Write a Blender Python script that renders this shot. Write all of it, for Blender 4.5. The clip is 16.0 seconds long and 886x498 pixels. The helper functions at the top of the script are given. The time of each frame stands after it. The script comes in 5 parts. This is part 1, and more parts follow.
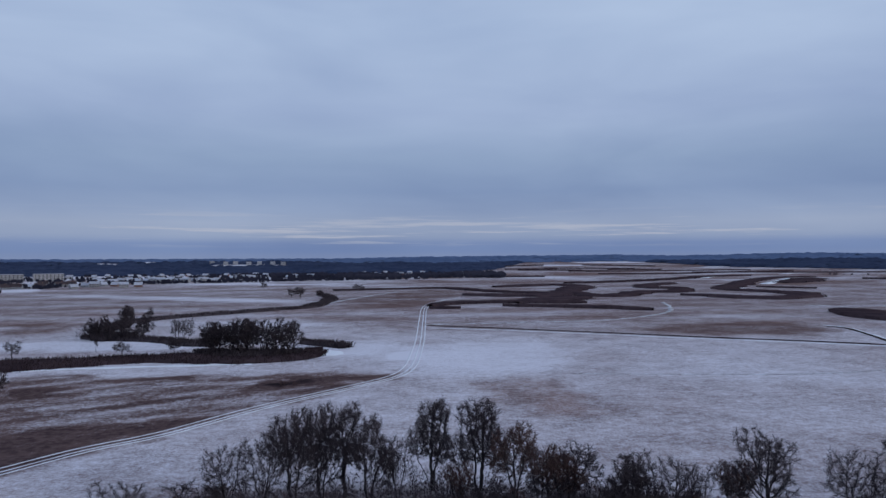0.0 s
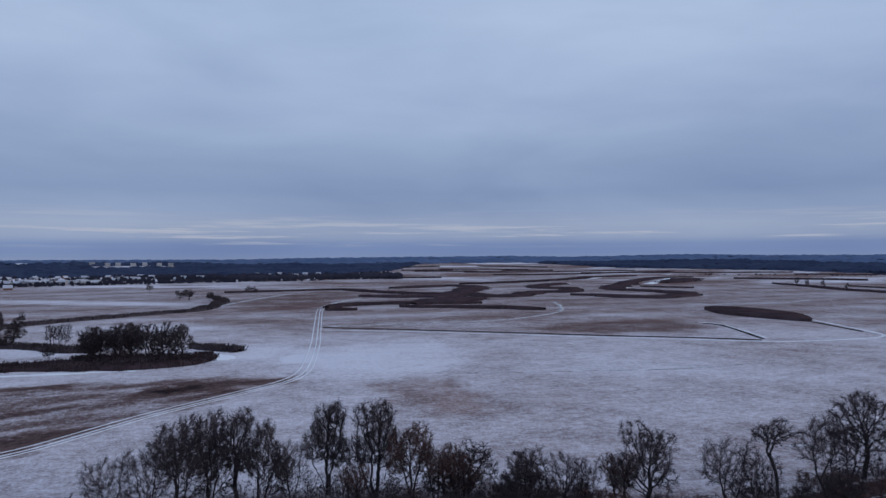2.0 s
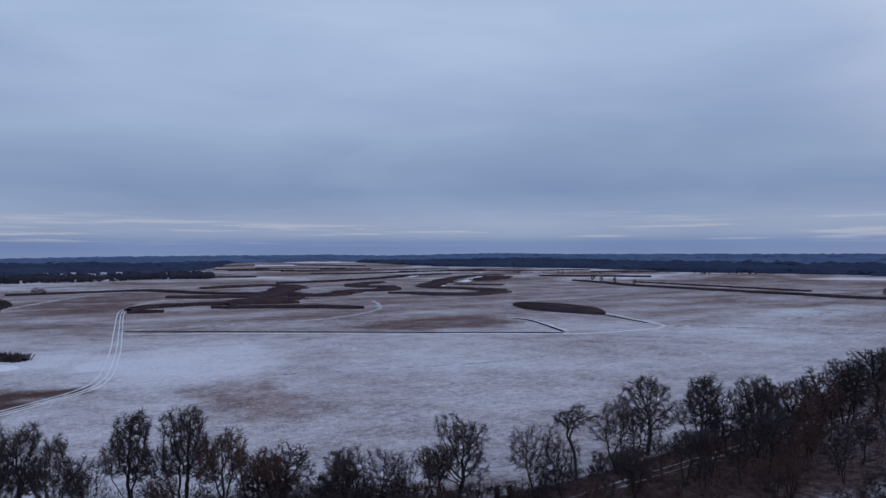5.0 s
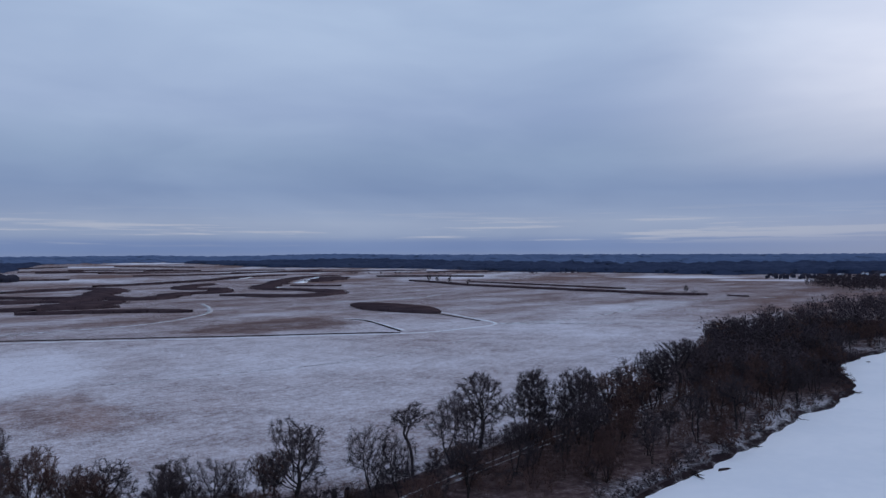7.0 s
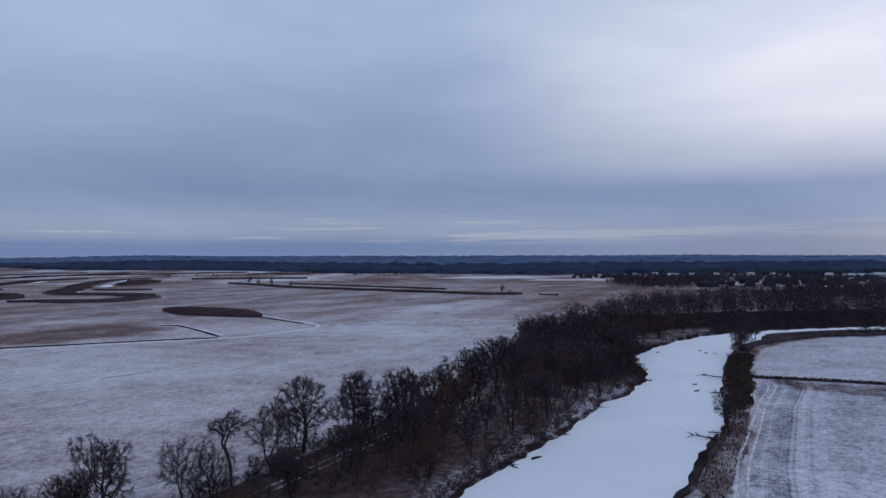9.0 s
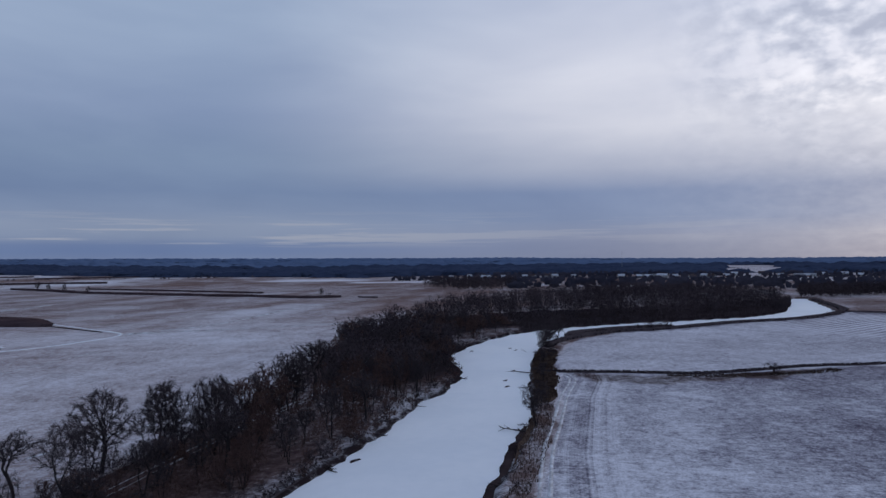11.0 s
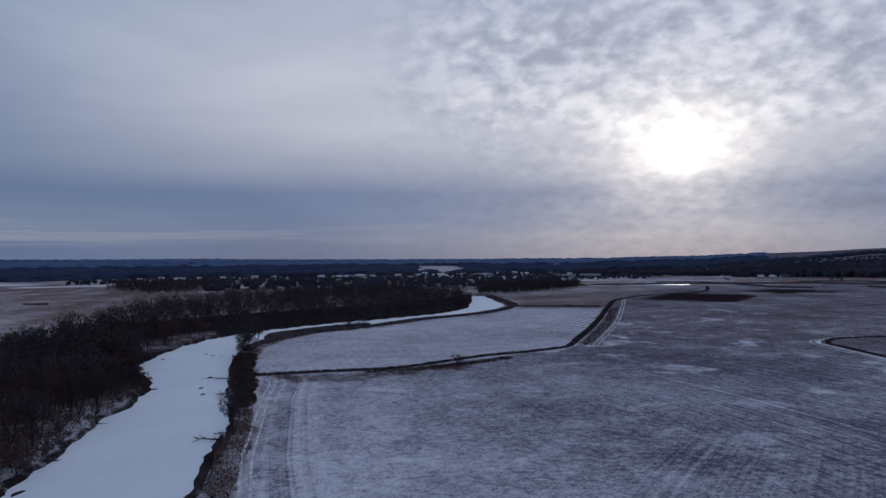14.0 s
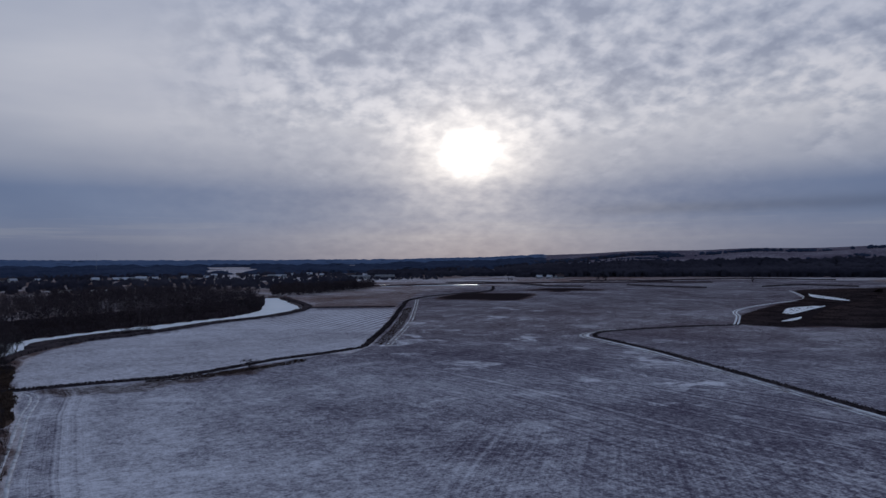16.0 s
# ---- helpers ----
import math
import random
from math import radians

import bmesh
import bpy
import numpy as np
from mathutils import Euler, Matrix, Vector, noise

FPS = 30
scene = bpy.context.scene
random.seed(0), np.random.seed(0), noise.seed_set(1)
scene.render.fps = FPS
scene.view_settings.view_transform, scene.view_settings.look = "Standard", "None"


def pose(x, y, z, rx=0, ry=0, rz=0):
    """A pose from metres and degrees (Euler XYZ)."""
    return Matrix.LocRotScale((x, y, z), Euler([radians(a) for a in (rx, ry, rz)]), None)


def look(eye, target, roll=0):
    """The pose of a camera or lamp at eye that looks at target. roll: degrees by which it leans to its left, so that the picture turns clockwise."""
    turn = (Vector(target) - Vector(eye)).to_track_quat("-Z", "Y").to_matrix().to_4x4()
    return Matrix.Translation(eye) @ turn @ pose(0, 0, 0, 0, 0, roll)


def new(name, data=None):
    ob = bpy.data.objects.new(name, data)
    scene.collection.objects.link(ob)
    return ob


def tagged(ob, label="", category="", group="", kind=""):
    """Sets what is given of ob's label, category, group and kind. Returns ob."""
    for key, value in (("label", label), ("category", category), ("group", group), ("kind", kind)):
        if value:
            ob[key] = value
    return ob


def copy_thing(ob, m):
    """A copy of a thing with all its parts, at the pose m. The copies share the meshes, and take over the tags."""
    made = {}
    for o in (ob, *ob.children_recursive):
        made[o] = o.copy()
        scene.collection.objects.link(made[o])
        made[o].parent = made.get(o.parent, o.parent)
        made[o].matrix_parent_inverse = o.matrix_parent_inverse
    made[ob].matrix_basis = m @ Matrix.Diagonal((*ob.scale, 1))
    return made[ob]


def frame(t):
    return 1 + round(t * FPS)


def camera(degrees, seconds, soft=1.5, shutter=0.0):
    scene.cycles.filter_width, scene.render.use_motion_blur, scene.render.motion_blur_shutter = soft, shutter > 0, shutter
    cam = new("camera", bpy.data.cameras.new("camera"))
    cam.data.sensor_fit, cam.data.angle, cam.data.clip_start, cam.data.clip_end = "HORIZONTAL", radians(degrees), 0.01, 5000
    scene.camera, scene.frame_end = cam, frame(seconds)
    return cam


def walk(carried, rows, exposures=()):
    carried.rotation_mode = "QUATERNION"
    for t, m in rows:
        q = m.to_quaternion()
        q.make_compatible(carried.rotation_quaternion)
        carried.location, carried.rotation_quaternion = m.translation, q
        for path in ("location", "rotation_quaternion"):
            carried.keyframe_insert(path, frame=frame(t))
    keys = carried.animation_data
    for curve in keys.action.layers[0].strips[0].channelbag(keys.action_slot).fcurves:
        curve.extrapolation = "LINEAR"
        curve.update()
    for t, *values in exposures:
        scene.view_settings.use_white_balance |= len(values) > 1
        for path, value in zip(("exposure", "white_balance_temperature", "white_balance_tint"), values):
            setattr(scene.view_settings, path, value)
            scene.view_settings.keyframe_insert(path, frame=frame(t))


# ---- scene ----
cam = camera(63.6, 16.0, soft=1.45, shutter=0.12)
H = 42.0  # the flying height over the river meadows
# seconds, yaw, pitch, roll
TURN = (
    (0.0, 0.0, 0.9, 0.18),
    (0.5, -2.07, 0.91, 0.18),
    (1.0, -4.11, 0.94, 0.17),
    (1.5, -6.19, 0.95, 0.17),
    (2.0, -8.25, 0.97, 0.18),
    (2.5, -10.36, 0.95, 0.2),
    (3.0, -12.5, 0.95, 0.2),
    (5.5, -25.8, 0.8, 0.25),
    (6.0, -29.04, 0.8, 0.29),
    (6.5, -32.3, 0.81, 0.32),
    (7.0, -35.71, 0.81, 0.36),
    (7.5, -39.2, 0.79, 0.39),
    (8.0, -42.69, 0.79, 0.41),
    (8.5, -46.23, 0.82, 0.42),
    (9.0, -49.74, 0.83, 0.45),
    (11.5, -67.95, 0.93, 0.54),
    (12.0, -71.86, 0.9, 0.56),
    (12.5, -75.81, 0.89, 0.55),
    (13.0, -79.82, 0.89, 0.59),
    (13.5, -83.83, 0.86, 0.58),
    (14.0, -87.79, 0.82, 0.55),
    (14.5, -91.82, 0.81, 0.53),
    (15.0, -95.81, 0.8, 0.51),
    (15.5, -99.95, 0.79, 0.49),
    (16.0, -104.08, 0.77, 0.47),
)
EXPOSE = ((0, 0.0, 6500, 10), (3, 0.0, 6500, 10), (5.5, 0.0, 6500, 10), (9, -0.09, 6500, 10), (11.5, -0.39, 6400, 10), (12.5, -0.46, 6300, 10), (14.5, -0.76, 6300, 10), (16, -0.84, 6400, 10))
walk(cam, [(t, pose(0, 0, H, 90 + p, r, a)) for t, a, p, r in TURN], EXPOSE)

# ---- sky and sun ----
SUN_AZ, SUN_EL = 106.2, 8.4
SUN = Vector((math.sin(radians(SUN_AZ)) * math.cos(radians(SUN_EL)), math.cos(radians(SUN_AZ)) * math.cos(radians(SUN_EL)), math.sin(radians(SUN_EL))))


class Nodes:
    """Short forms for building a node tree."""

    def __init__(self, tree):
        self.tree = tree
        tree.nodes.clear()

    def add(self, kind, **values):
        n = self.tree.nodes.new(kind)
        for k, v in values.items():
            if k in n.inputs:
                self.put(n.inputs[k], v)
        return n

    def put(self, socket, v):
        if isinstance(v, bpy.types.NodeSocket):
            self.tree.links.new(v, socket)
        else:
            socket.default_value = v

    def op(self, kind, a, b=0.0, c=None, clamp=False):
        n = self.tree.nodes.new("ShaderNodeMath")
        n.operation, n.use_clamp = kind, clamp
        self.put(n.inputs[0], a)
        self.put(n.inputs[1], b)
        if c is not None:
            self.put(n.inputs[2], c)
        return n.outputs[0]

    def vec(self, kind, a, b=(0, 0, 0)):
        n = self.tree.nodes.new("ShaderNodeVectorMath")
        n.operation = kind
        self.put(n.inputs[0], a)
        if kind == "SCALE":
            self.put(n.inputs["Scale"], b)
        else:
            self.put(n.inputs[1], b)
        return n.outputs["Value"] if kind in ("DOT_PRODUCT", "LENGTH") else n.outputs["Vector"]

    def noise(self, v, scale, detail=4.0, rough=0.55, distort=0.0):
        n = self.tree.nodes.new("ShaderNodeTexNoise")
        self.put(n.inputs["Vector"], v)
        n.inputs["Scale"].default_value, n.inputs["Detail"].default_value = scale, detail
        n.inputs["Roughness"].default_value, n.inputs["Distortion"].default_value = rough, distort
        return n.outputs["Fac"]

    def step(self, v, lo, hi, out0=0.0, out1=1.0):
        n = self.tree.nodes.new("ShaderNodeMapRange")
        n.interpolation_type = "SMOOTHSTEP"
        self.put(n.inputs["Value"], v)
        for k, x in (("From Min", lo), ("From Max", hi), ("To Min", out0), ("To Max", out1)):
            self.put(n.inputs[k], x)
        return n.outputs["Result"]

    def mix(self, f, a, b, kind="MIX"):
        n = self.tree.nodes.new("ShaderNodeMix")
        n.data_type, n.blend_type = "RGBA", kind
        self.put(n.inputs[0], f)
        for i, v in ((6, a), (7, b)):
            self.put(n.inputs[i], v if isinstance(v, bpy.types.NodeSocket) else (*v, 1.0)[:4])
        return n.outputs[2]

    def ramp(self, f, stops):
        n = self.tree.nodes.new("ShaderNodeValToRGB")
        self.put(n.inputs[0], f)
        e = n.color_ramp.elements
        e[0].position, e[0].color = stops[0][0], (*stops[0][1], 1)
        e[1].position, e[1].color = stops[-1][0], (*stops[-1][1], 1)
        for pos, c in stops[1:-1]:
            x = e.new(pos)
            x.color = (*c, 1)
        return n.outputs[0]

    def xyz(self, x, y, z):
        n = self.tree.nodes.new("ShaderNodeCombineXYZ")
        for i, v in enumerate((x, y, z)):
            self.put(n.inputs[i], v)
        return n.outputs[0]

    def split(self, v):
        n = self.tree.nodes.new("ShaderNodeSeparateXYZ")
        self.put(n.inputs[0], v)
        return n.outputs


def build_sky():
    world = bpy.data.worlds.new("winter_sky")
    scene.world = world
    world.use_nodes = True
    n = Nodes(world.node_tree)
    way = n.add("ShaderNodeTexCoord").outputs["Generated"]
    x, y, z = n.split(way)[:]
    up = n.op("MAXIMUM", z, 0.0)
    # the clear air above the clouds
    clear = n.tree.nodes.new("ShaderNodeTexSky")
    clear.sky_type, clear.sun_disc = "NISHITA", False
    clear.sun_elevation, clear.sun_rotation = radians(SUN_EL), radians(SUN_AZ)
    air = n.vec("SCALE", clear.outputs[0], 0.08)
    # cloud deck, seen in perspective: flat layer coordinates
    flat = n.op("ADD", up, 0.40)
    layer = n.xyz(n.op("DIVIDE", x, flat), n.op("DIVIDE", y, flat), 0.0)
    near_sun = n.vec("DOT_PRODUCT", way, tuple(SUN))
    toward = n.step(near_sun, 0.50, 0.98)
    # grey-blue stratus by height
    deck = n.ramp(up, [(0.0, (0.205, 0.265, 0.43)), (0.014, (0.165, 0.24, 0.44)), (0.023, (0.175, 0.25, 0.45)), (0.033, (0.265, 0.335, 0.50)), (0.05, (0.30, 0.37, 0.53)), (0.068, (0.26, 0.34, 0.52)), (0.095, (0.225, 0.31, 0.50)), (0.14, (0.27, 0.365, 0.55)), (0.2, (0.33, 0.425, 0.63)), (0.32, (0.395, 0.505, 0.71)), (1.0, (0.37, 0.455, 0.65))])
    warmdeck = n.ramp(up, [(0.0, (0.175, 0.21, 0.315)), (0.03, (0.205, 0.24, 0.355)), (0.055, (0.155, 0.21, 0.355)), (0.092, (0.160, 0.215, 0.365)), (0.125, (0.38, 0.41, 0.52)), (0.18, (0.62, 0.63, 0.71)), (0.25, (0.59, 0.61, 0.71)), (0.35, (0.49, 0.53, 0.66)), (1.0, (0.37, 0.43, 0.62))])
    col = n.mix(toward, deck, n.vec("SCALE", warmdeck, 1.4))
    # long soft banks and thin streaks low over the horizon
    banks = n.noise(n.xyz(n.op("MULTIPLY", x, 1.3), n.op("MULTIPLY", y, 1.3), n.op("MULTIPLY", up, 5.0)), 1.9, 4.0, 0.5, 0.3)
    col = n.mix(1.0, col, n.ramp(banks, [(0.3, (0.86, 0.88, 0.92)), (0.7, (1.14, 1.12, 1.08))]), "MULTIPLY")
    thin = n.noise(n.xyz(n.op("MULTIPLY", x, 2.6), n.op("MULTIPLY", y, 2.6), n.op("MULTIPLY", up, 75.0)), 1.5, 5.0, 0.6)
    low = n.op("MULTIPLY", n.step(up, 0.016, 0.032), n.step(up, 0.075, 0.04))
    streak = n.op("MULTIPLY", n.op("MULTIPLY", n.step(thin, 0.50, 0.62), low), n.op("SUBTRACT", 1.0, n.op("MULTIPLY", toward, 0.75)))
    col = n.mix(n.op("MULTIPLY", streak, 0.75), col, (0.44, 0.475, 0.58))
    # a long dark bank under the hidden sun's far side
    side = n.vec("DOT_PRODUCT", way, (0.743, -0.669, 0.0))
    off = n.op("DIVIDE", n.op("SUBTRACT", up, n.op("ADD", 0.055, n.op("MULTIPLY", banks, 0.02))), 0.009)
    bank = n.op("EXPONENT", n.op("MULTIPLY", n.op("MULTIPLY", off, off), -1.0))
    col = n.mix(n.op("MULTIPLY", n.op("MULTIPLY", bank, n.step(side, 0.94, 0.985)), 0.55), col, (0.115, 0.165, 0.30))
    # broken altocumulus high up on the sunward side
    puff = n.noise(layer, 5.5, 4.0, 0.55, 0.3)
    fine = n.noise(layer, 20.0, 3.0, 0.5, 0.15)
    shade = n.op("ADD", n.op("MULTIPLY", puff, 0.45), n.op("MULTIPLY", fine, 0.55))
    field = n.op("MULTIPLY", n.step(n.vec("DOT_PRODUCT", way, (0.849, -0.451, 0.2756)), 0.80, 0.92), n.step(n.op("ADD", up, n.op("MULTIPLY", n.op("SUBTRACT", puff, 0.5), 0.25)), 0.11, 0.22))
    cum = n.ramp(shade, [(0.39, (0.60, 0.64, 0.72)), (0.48, (0.80, 0.83, 0.88)), (0.57, (1.08, 1.07, 1.06)), (0.68, (1.20, 1.18, 1.15))])
    col = n.mix(field, col, n.mix(1.0, col, cum, "MULTIPLY"))
    # light of the hidden sun spreading through the cloud
    away = n.vec("MULTIPLY", n.vec("SUBTRACT", way, tuple(SUN)), (1.0, 1.0, 1.3))
    r = n.vec("LENGTH", away)
    r2 = n.op("MULTIPLY", r, r)
    veil = n.op("ADD", n.op("MULTIPLY", shade, 2.2), -0.15)
    for size, amount, tint in ((0.30, 0.30, (1.0, 0.93, 0.81)), (0.10, 0.56, (1.0, 0.85, 0.66)), (0.056, 0.75, (1.0, 0.91, 0.76)), (0.028, 2.7, (1.0, 0.95, 0.86))):
        lit = n.op("EXPONENT", n.op("MULTIPLY", r2, -1.0 / (size * size)))
        part_ = n.op("MULTIPLY", n.op("MULTIPLY", lit, amount), veil)
        col = n.mix(1.0, col, n.vec("SCALE", tint, part_), "ADD")
    col = n.mix(0.03, col, air)
    back = n.add("ShaderNodeBackground", Color=col, Strength=1.0)
    out = n.add("ShaderNodeOutputWorld", Surface=back.outputs[0])
    return out


build_sky()
sun_data = bpy.data.lights.new("sun", "SUN")
sun_data.energy, sun_data.angle, sun_data.color = 0.5, radians(12), (1.0, 0.95, 0.88)
sun = new("sun", sun_data)
sun.matrix_world = look(SUN * 1000, (0, 0, 0))


# ---- materials ----
def surface(name, shade, rough=0.9, bump=0.0, bump_scale=1.0, metal=0.0, spec=0.3):
    """A material; shade(n, where) gives the base colour from positions in metres."""
    m = bpy.data.materials.new(name)
    m.use_nodes = True
    n = Nodes(m.node_tree)
    where = n.add("ShaderNodeTexCoord").outputs["Object"]
    b = n.add("ShaderNodeBsdfPrincipled", Roughness=rough, Metallic=metal)
    b.inputs["Specular IOR Level"].default_value = spec
    n.put(b.inputs["Base Color"], shade(n, where))
    if bump:
        bn = n.add("ShaderNodeBump", Strength=bump, Distance=0.3, Height=n.noise(where, bump_scale, 6.0, 0.65))
        n.put(b.inputs["Normal"], bn.outputs[0])
    n.add("ShaderNodeOutputMaterial", Surface=b.outputs[0])
    return m


def blotchy(name, a, b, scale, fine=8.0, rough=0.9, bump=0.0, spec=0.0, spread=0.12):
    """Two colours in blotches, with finer grain and a shift from thing to thing."""
    def shade(n, where):
        f = n.op("ADD", n.op("MULTIPLY", n.noise(where, scale, 5.0), 0.7), n.op("MULTIPLY", n.noise(where, scale * fine, 4.0), 0.3))
        col = n.mix(n.step(f, 0.36, 0.64), a, b)
        rnd = n.add("ShaderNodeObjectInfo").outputs["Random"]
        k = n.op("ADD", n.op("MULTIPLY", rnd, 2 * spread), 1 - spread)
        return n.vec("SCALE", col, k)
    return surface(name, shade, rough, bump, scale * fine, spec=spec)


def ground_shade(n, where):
    def attr(k):
        a = n.tree.nodes.new("ShaderNodeAttribute")
        a.attribute_name = k
        return a.outputs["Fac"]
    wide = n.noise(where, 0.012, 6.0, 0.55)
    mid = n.noise(where, 0.07, 6.0, 0.6, 0.3)
    tuft = n.noise(where, 0.45, 5.0, 0.65)
    speck = n.noise(where, 1.5, 5.0, 0.75)
    # wind-combed drifts
    px, py = n.split(where)[:2]
    comb = n.noise(n.xyz(n.op("ADD", n.op("MULTIPLY", px, 0.10), n.op("MULTIPLY", py, 0.05)), n.op("ADD", n.op("MULTIPLY", py, 0.32), n.op("MULTIPLY", px, -0.16)), 0.0), 1.0, 5.0, 0.6)
    grass = n.mix(n.step(mid, 0.35, 0.65), (0.172, 0.110, 0.100), (0.296, 0.198, 0.178))
    heath = n.mix(n.step(tuft, 0.35, 0.65), (0.066, 0.043, 0.044), (0.128, 0.086, 0.082))
    kind = attr("heath")
    bare = n.mix(n.op("ADD", kind, n.op("MULTIPLY", n.op("SUBTRACT", mid, 0.5), 0.8), clamp=True), grass, heath)
    # above 1.2: near-black for ploughland, marsh, wood floor and painted bank shade
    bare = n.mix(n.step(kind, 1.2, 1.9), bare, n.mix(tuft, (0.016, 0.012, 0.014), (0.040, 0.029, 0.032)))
    # navy forest floor, then far hills: distance haze painted in as blue
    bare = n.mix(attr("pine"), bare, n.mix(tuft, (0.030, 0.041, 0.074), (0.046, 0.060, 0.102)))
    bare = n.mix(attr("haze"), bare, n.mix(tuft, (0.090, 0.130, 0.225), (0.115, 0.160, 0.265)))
    bare = n.mix(attr("soil"), bare, n.mix(tuft, (0.076, 0.068, 0.104), (0.130, 0.114, 0.162)))
    s = attr("snow")
    for v, k in ((wide, 0.6), (mid, 0.42), (tuft, 0.72), (comb, 0.26), (speck, 1.25)):
        s = n.op("ADD", s, n.op("MULTIPLY", n.op("SUBTRACT", v, 0.5), k))
    # tractor and plough lines, in three directions
    for i, scale in ((1, 0.62), (2, 0.50), (3, 0.45)):
        lines = n.tree.nodes.new("ShaderNodeTexNoise")
        lines.noise_dimensions = "1D"
        n.put(lines.inputs["W"], attr("row%d" % i))
        lines.inputs["Scale"].default_value, lines.inputs["Detail"].default_value, lines.inputs["Roughness"].default_value = scale, 4.0, 0.7
        s = n.op("ADD", s, n.op("MULTIPLY", n.op("SUBTRACT", lines.outputs["Fac"], 0.5), attr("furrow%d" % i)))
    drill = n.op("SINE", n.op("MULTIPLY", attr("row4"), 6.283 / 5.5))
    s = n.op("ADD", s, n.op("MULTIPLY", drill, attr("furrow4")))
    # thin drifts left in hollows, and combed tussocks on the near field
    drift = n.step(n.noise(where, 0.055, 5.0, 0.62, 0.8), 0.50, 0.68)
    s = n.op("ADD", s, n.op("MULTIPLY", drift, attr("drift")))
    tangle = n.noise(n.xyz(n.op("ADD", n.op("MULTIPLY", px, 0.80), n.op("MULTIPLY", py, 0.20)), n.op("ADD", n.op("MULTIPLY", py, 0.26), n.op("MULTIPLY", px, -0.09)), 0.0), 1.0, 5.0, 0.68, 0.5)
    s = n.op("ADD", s, n.op("MULTIPLY", n.op("SUBTRACT", tangle, 0.5), attr("tangle")))
    cover = n.step(s, 0.10, 0.98)
    white = n.mix(tuft, (0.662, 0.650, 0.708), (0.803, 0.79, 0.848))
    return n.mix(cover, bare, white)


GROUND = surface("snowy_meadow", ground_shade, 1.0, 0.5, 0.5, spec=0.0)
ICE = blotchy("snow_covered_ice", (0.78, 0.81, 0.86), (0.84, 0.86, 0.9), 0.03, 12.0, 0.75, 0.08, 0.3, 0.0)
TRODDEN = blotchy("trodden_snow", (0.16, 0.13, 0.12), (0.70, 0.73, 0.79), 0.16, 5.0, 0.9, 0.2, 0.2, 0.0)
RUTS = blotchy("thin_rutted_snow", (0.36, 0.34, 0.36), (0.76, 0.77, 0.82), 0.35, 5.0, 0.9, 0.2, 0.2, 0.0)
SNOW = blotchy("packed_snow", (0.66, 0.69, 0.75), (0.82, 0.84, 0.88), 0.3, 6.0, 0.85, 0.2, 0.3, 0.0)
MARSH = blotchy("marsh_reeds", (0.020, 0.015, 0.017), (0.058, 0.041, 0.042), 0.05, 10.0, 0.95)
GLARE = blotchy("wet_ice", (0.62, 0.63, 0.66), (0.74, 0.75, 0.78), 0.02, 8.0, 0.32, 0.0, 0.8, 0.0)
BARK = blotchy("bark", (0.026, 0.022, 0.024), (0.058, 0.049, 0.050), 1.2, 6.0, 0.95, 0.3)
TWIG = blotchy("twigs", (0.048, 0.039, 0.044), (0.090, 0.071, 0.077), 0.25, 5.0, 0.95)
TWIG_RED = blotchy("reddish_twigs", (0.072, 0.045, 0.044), (0.132, 0.080, 0.070), 0.25, 5.0, 0.95)
REED = blotchy("dry_reed", (0.046, 0.032, 0.037), (0.078, 0.054, 0.059), 0.05, 10.0, 0.95)
RUST = blotchy("rusty_bank_grass", (0.052, 0.035, 0.031), (0.105, 0.072, 0.058), 0.15, 8.0, 0.95)
WOODS = blotchy("leafless_woods", (0.045, 0.036, 0.042), (0.080, 0.061, 0.067), 0.01, 12.0, 0.95)
# distance haze over the far pines is painted into this blue
HAZED_PINES = blotchy("haze_tinted_pines", (0.032, 0.043, 0.078), (0.048, 0.062, 0.106), 0.004, 12.0, 0.95)
TOWNWOOD = blotchy("town_trees", (0.028, 0.027, 0.040), (0.052, 0.049, 0.066), 0.004, 12.0, 0.95)
# stronger haze of the far hills, also painted into the base colour
HAZE_TINTED = blotchy("haze_tinted_hill_woods", (0.090, 0.130, 0.225), (0.115, 0.160, 0.265), 0.002, 12.0, 0.95)
WALL_W = blotchy("pale_render", (0.26, 0.26, 0.27), (0.42, 0.41, 0.41), 0.3, 6.0, 0.9)
WALL_R = blotchy("brick_wall", (0.20, 0.10, 0.075), (0.28, 0.15, 0.11), 0.4, 8.0, 0.9)
WALL_G = blotchy("grey_cladding", (0.25, 0.26, 0.28), (0.34, 0.35, 0.37), 0.3, 6.0, 0.8)
ROOF_S = blotchy("snowy_roof", (0.34, 0.36, 0.42), (0.52, 0.54, 0.60), 0.4, 6.0, 0.85)
ROOF_D = blotchy("dark_roof", (0.05, 0.04, 0.045), (0.10, 0.075, 0.075), 0.6, 6.0, 0.85)
PANE = blotchy("window_glass", (0.015, 0.018, 0.022), (0.03, 0.035, 0.04), 0.5, 6.0, 0.1, 0.0, 0.6)
STEEL = blotchy("galvanised_steel", (0.2, 0.21, 0.22), (0.3, 0.31, 0.33), 0.5, 6.0, 0.5)


# ---- helpers for meshes ----
def mesh_object(name, verts, faces, material, parent=None, label="", smooth=False):
    me = bpy.data.meshes.new(name)
    me.from_pydata([tuple(v) for v in verts], [], [tuple(f) for f in faces])
    me.update()
    me.materials.append(material)
    if smooth:
        me.shade_smooth()
    ob = new(name, me)
    if parent:
        ob.parent = parent
    if label:
        ob["label"] = label
    return ob


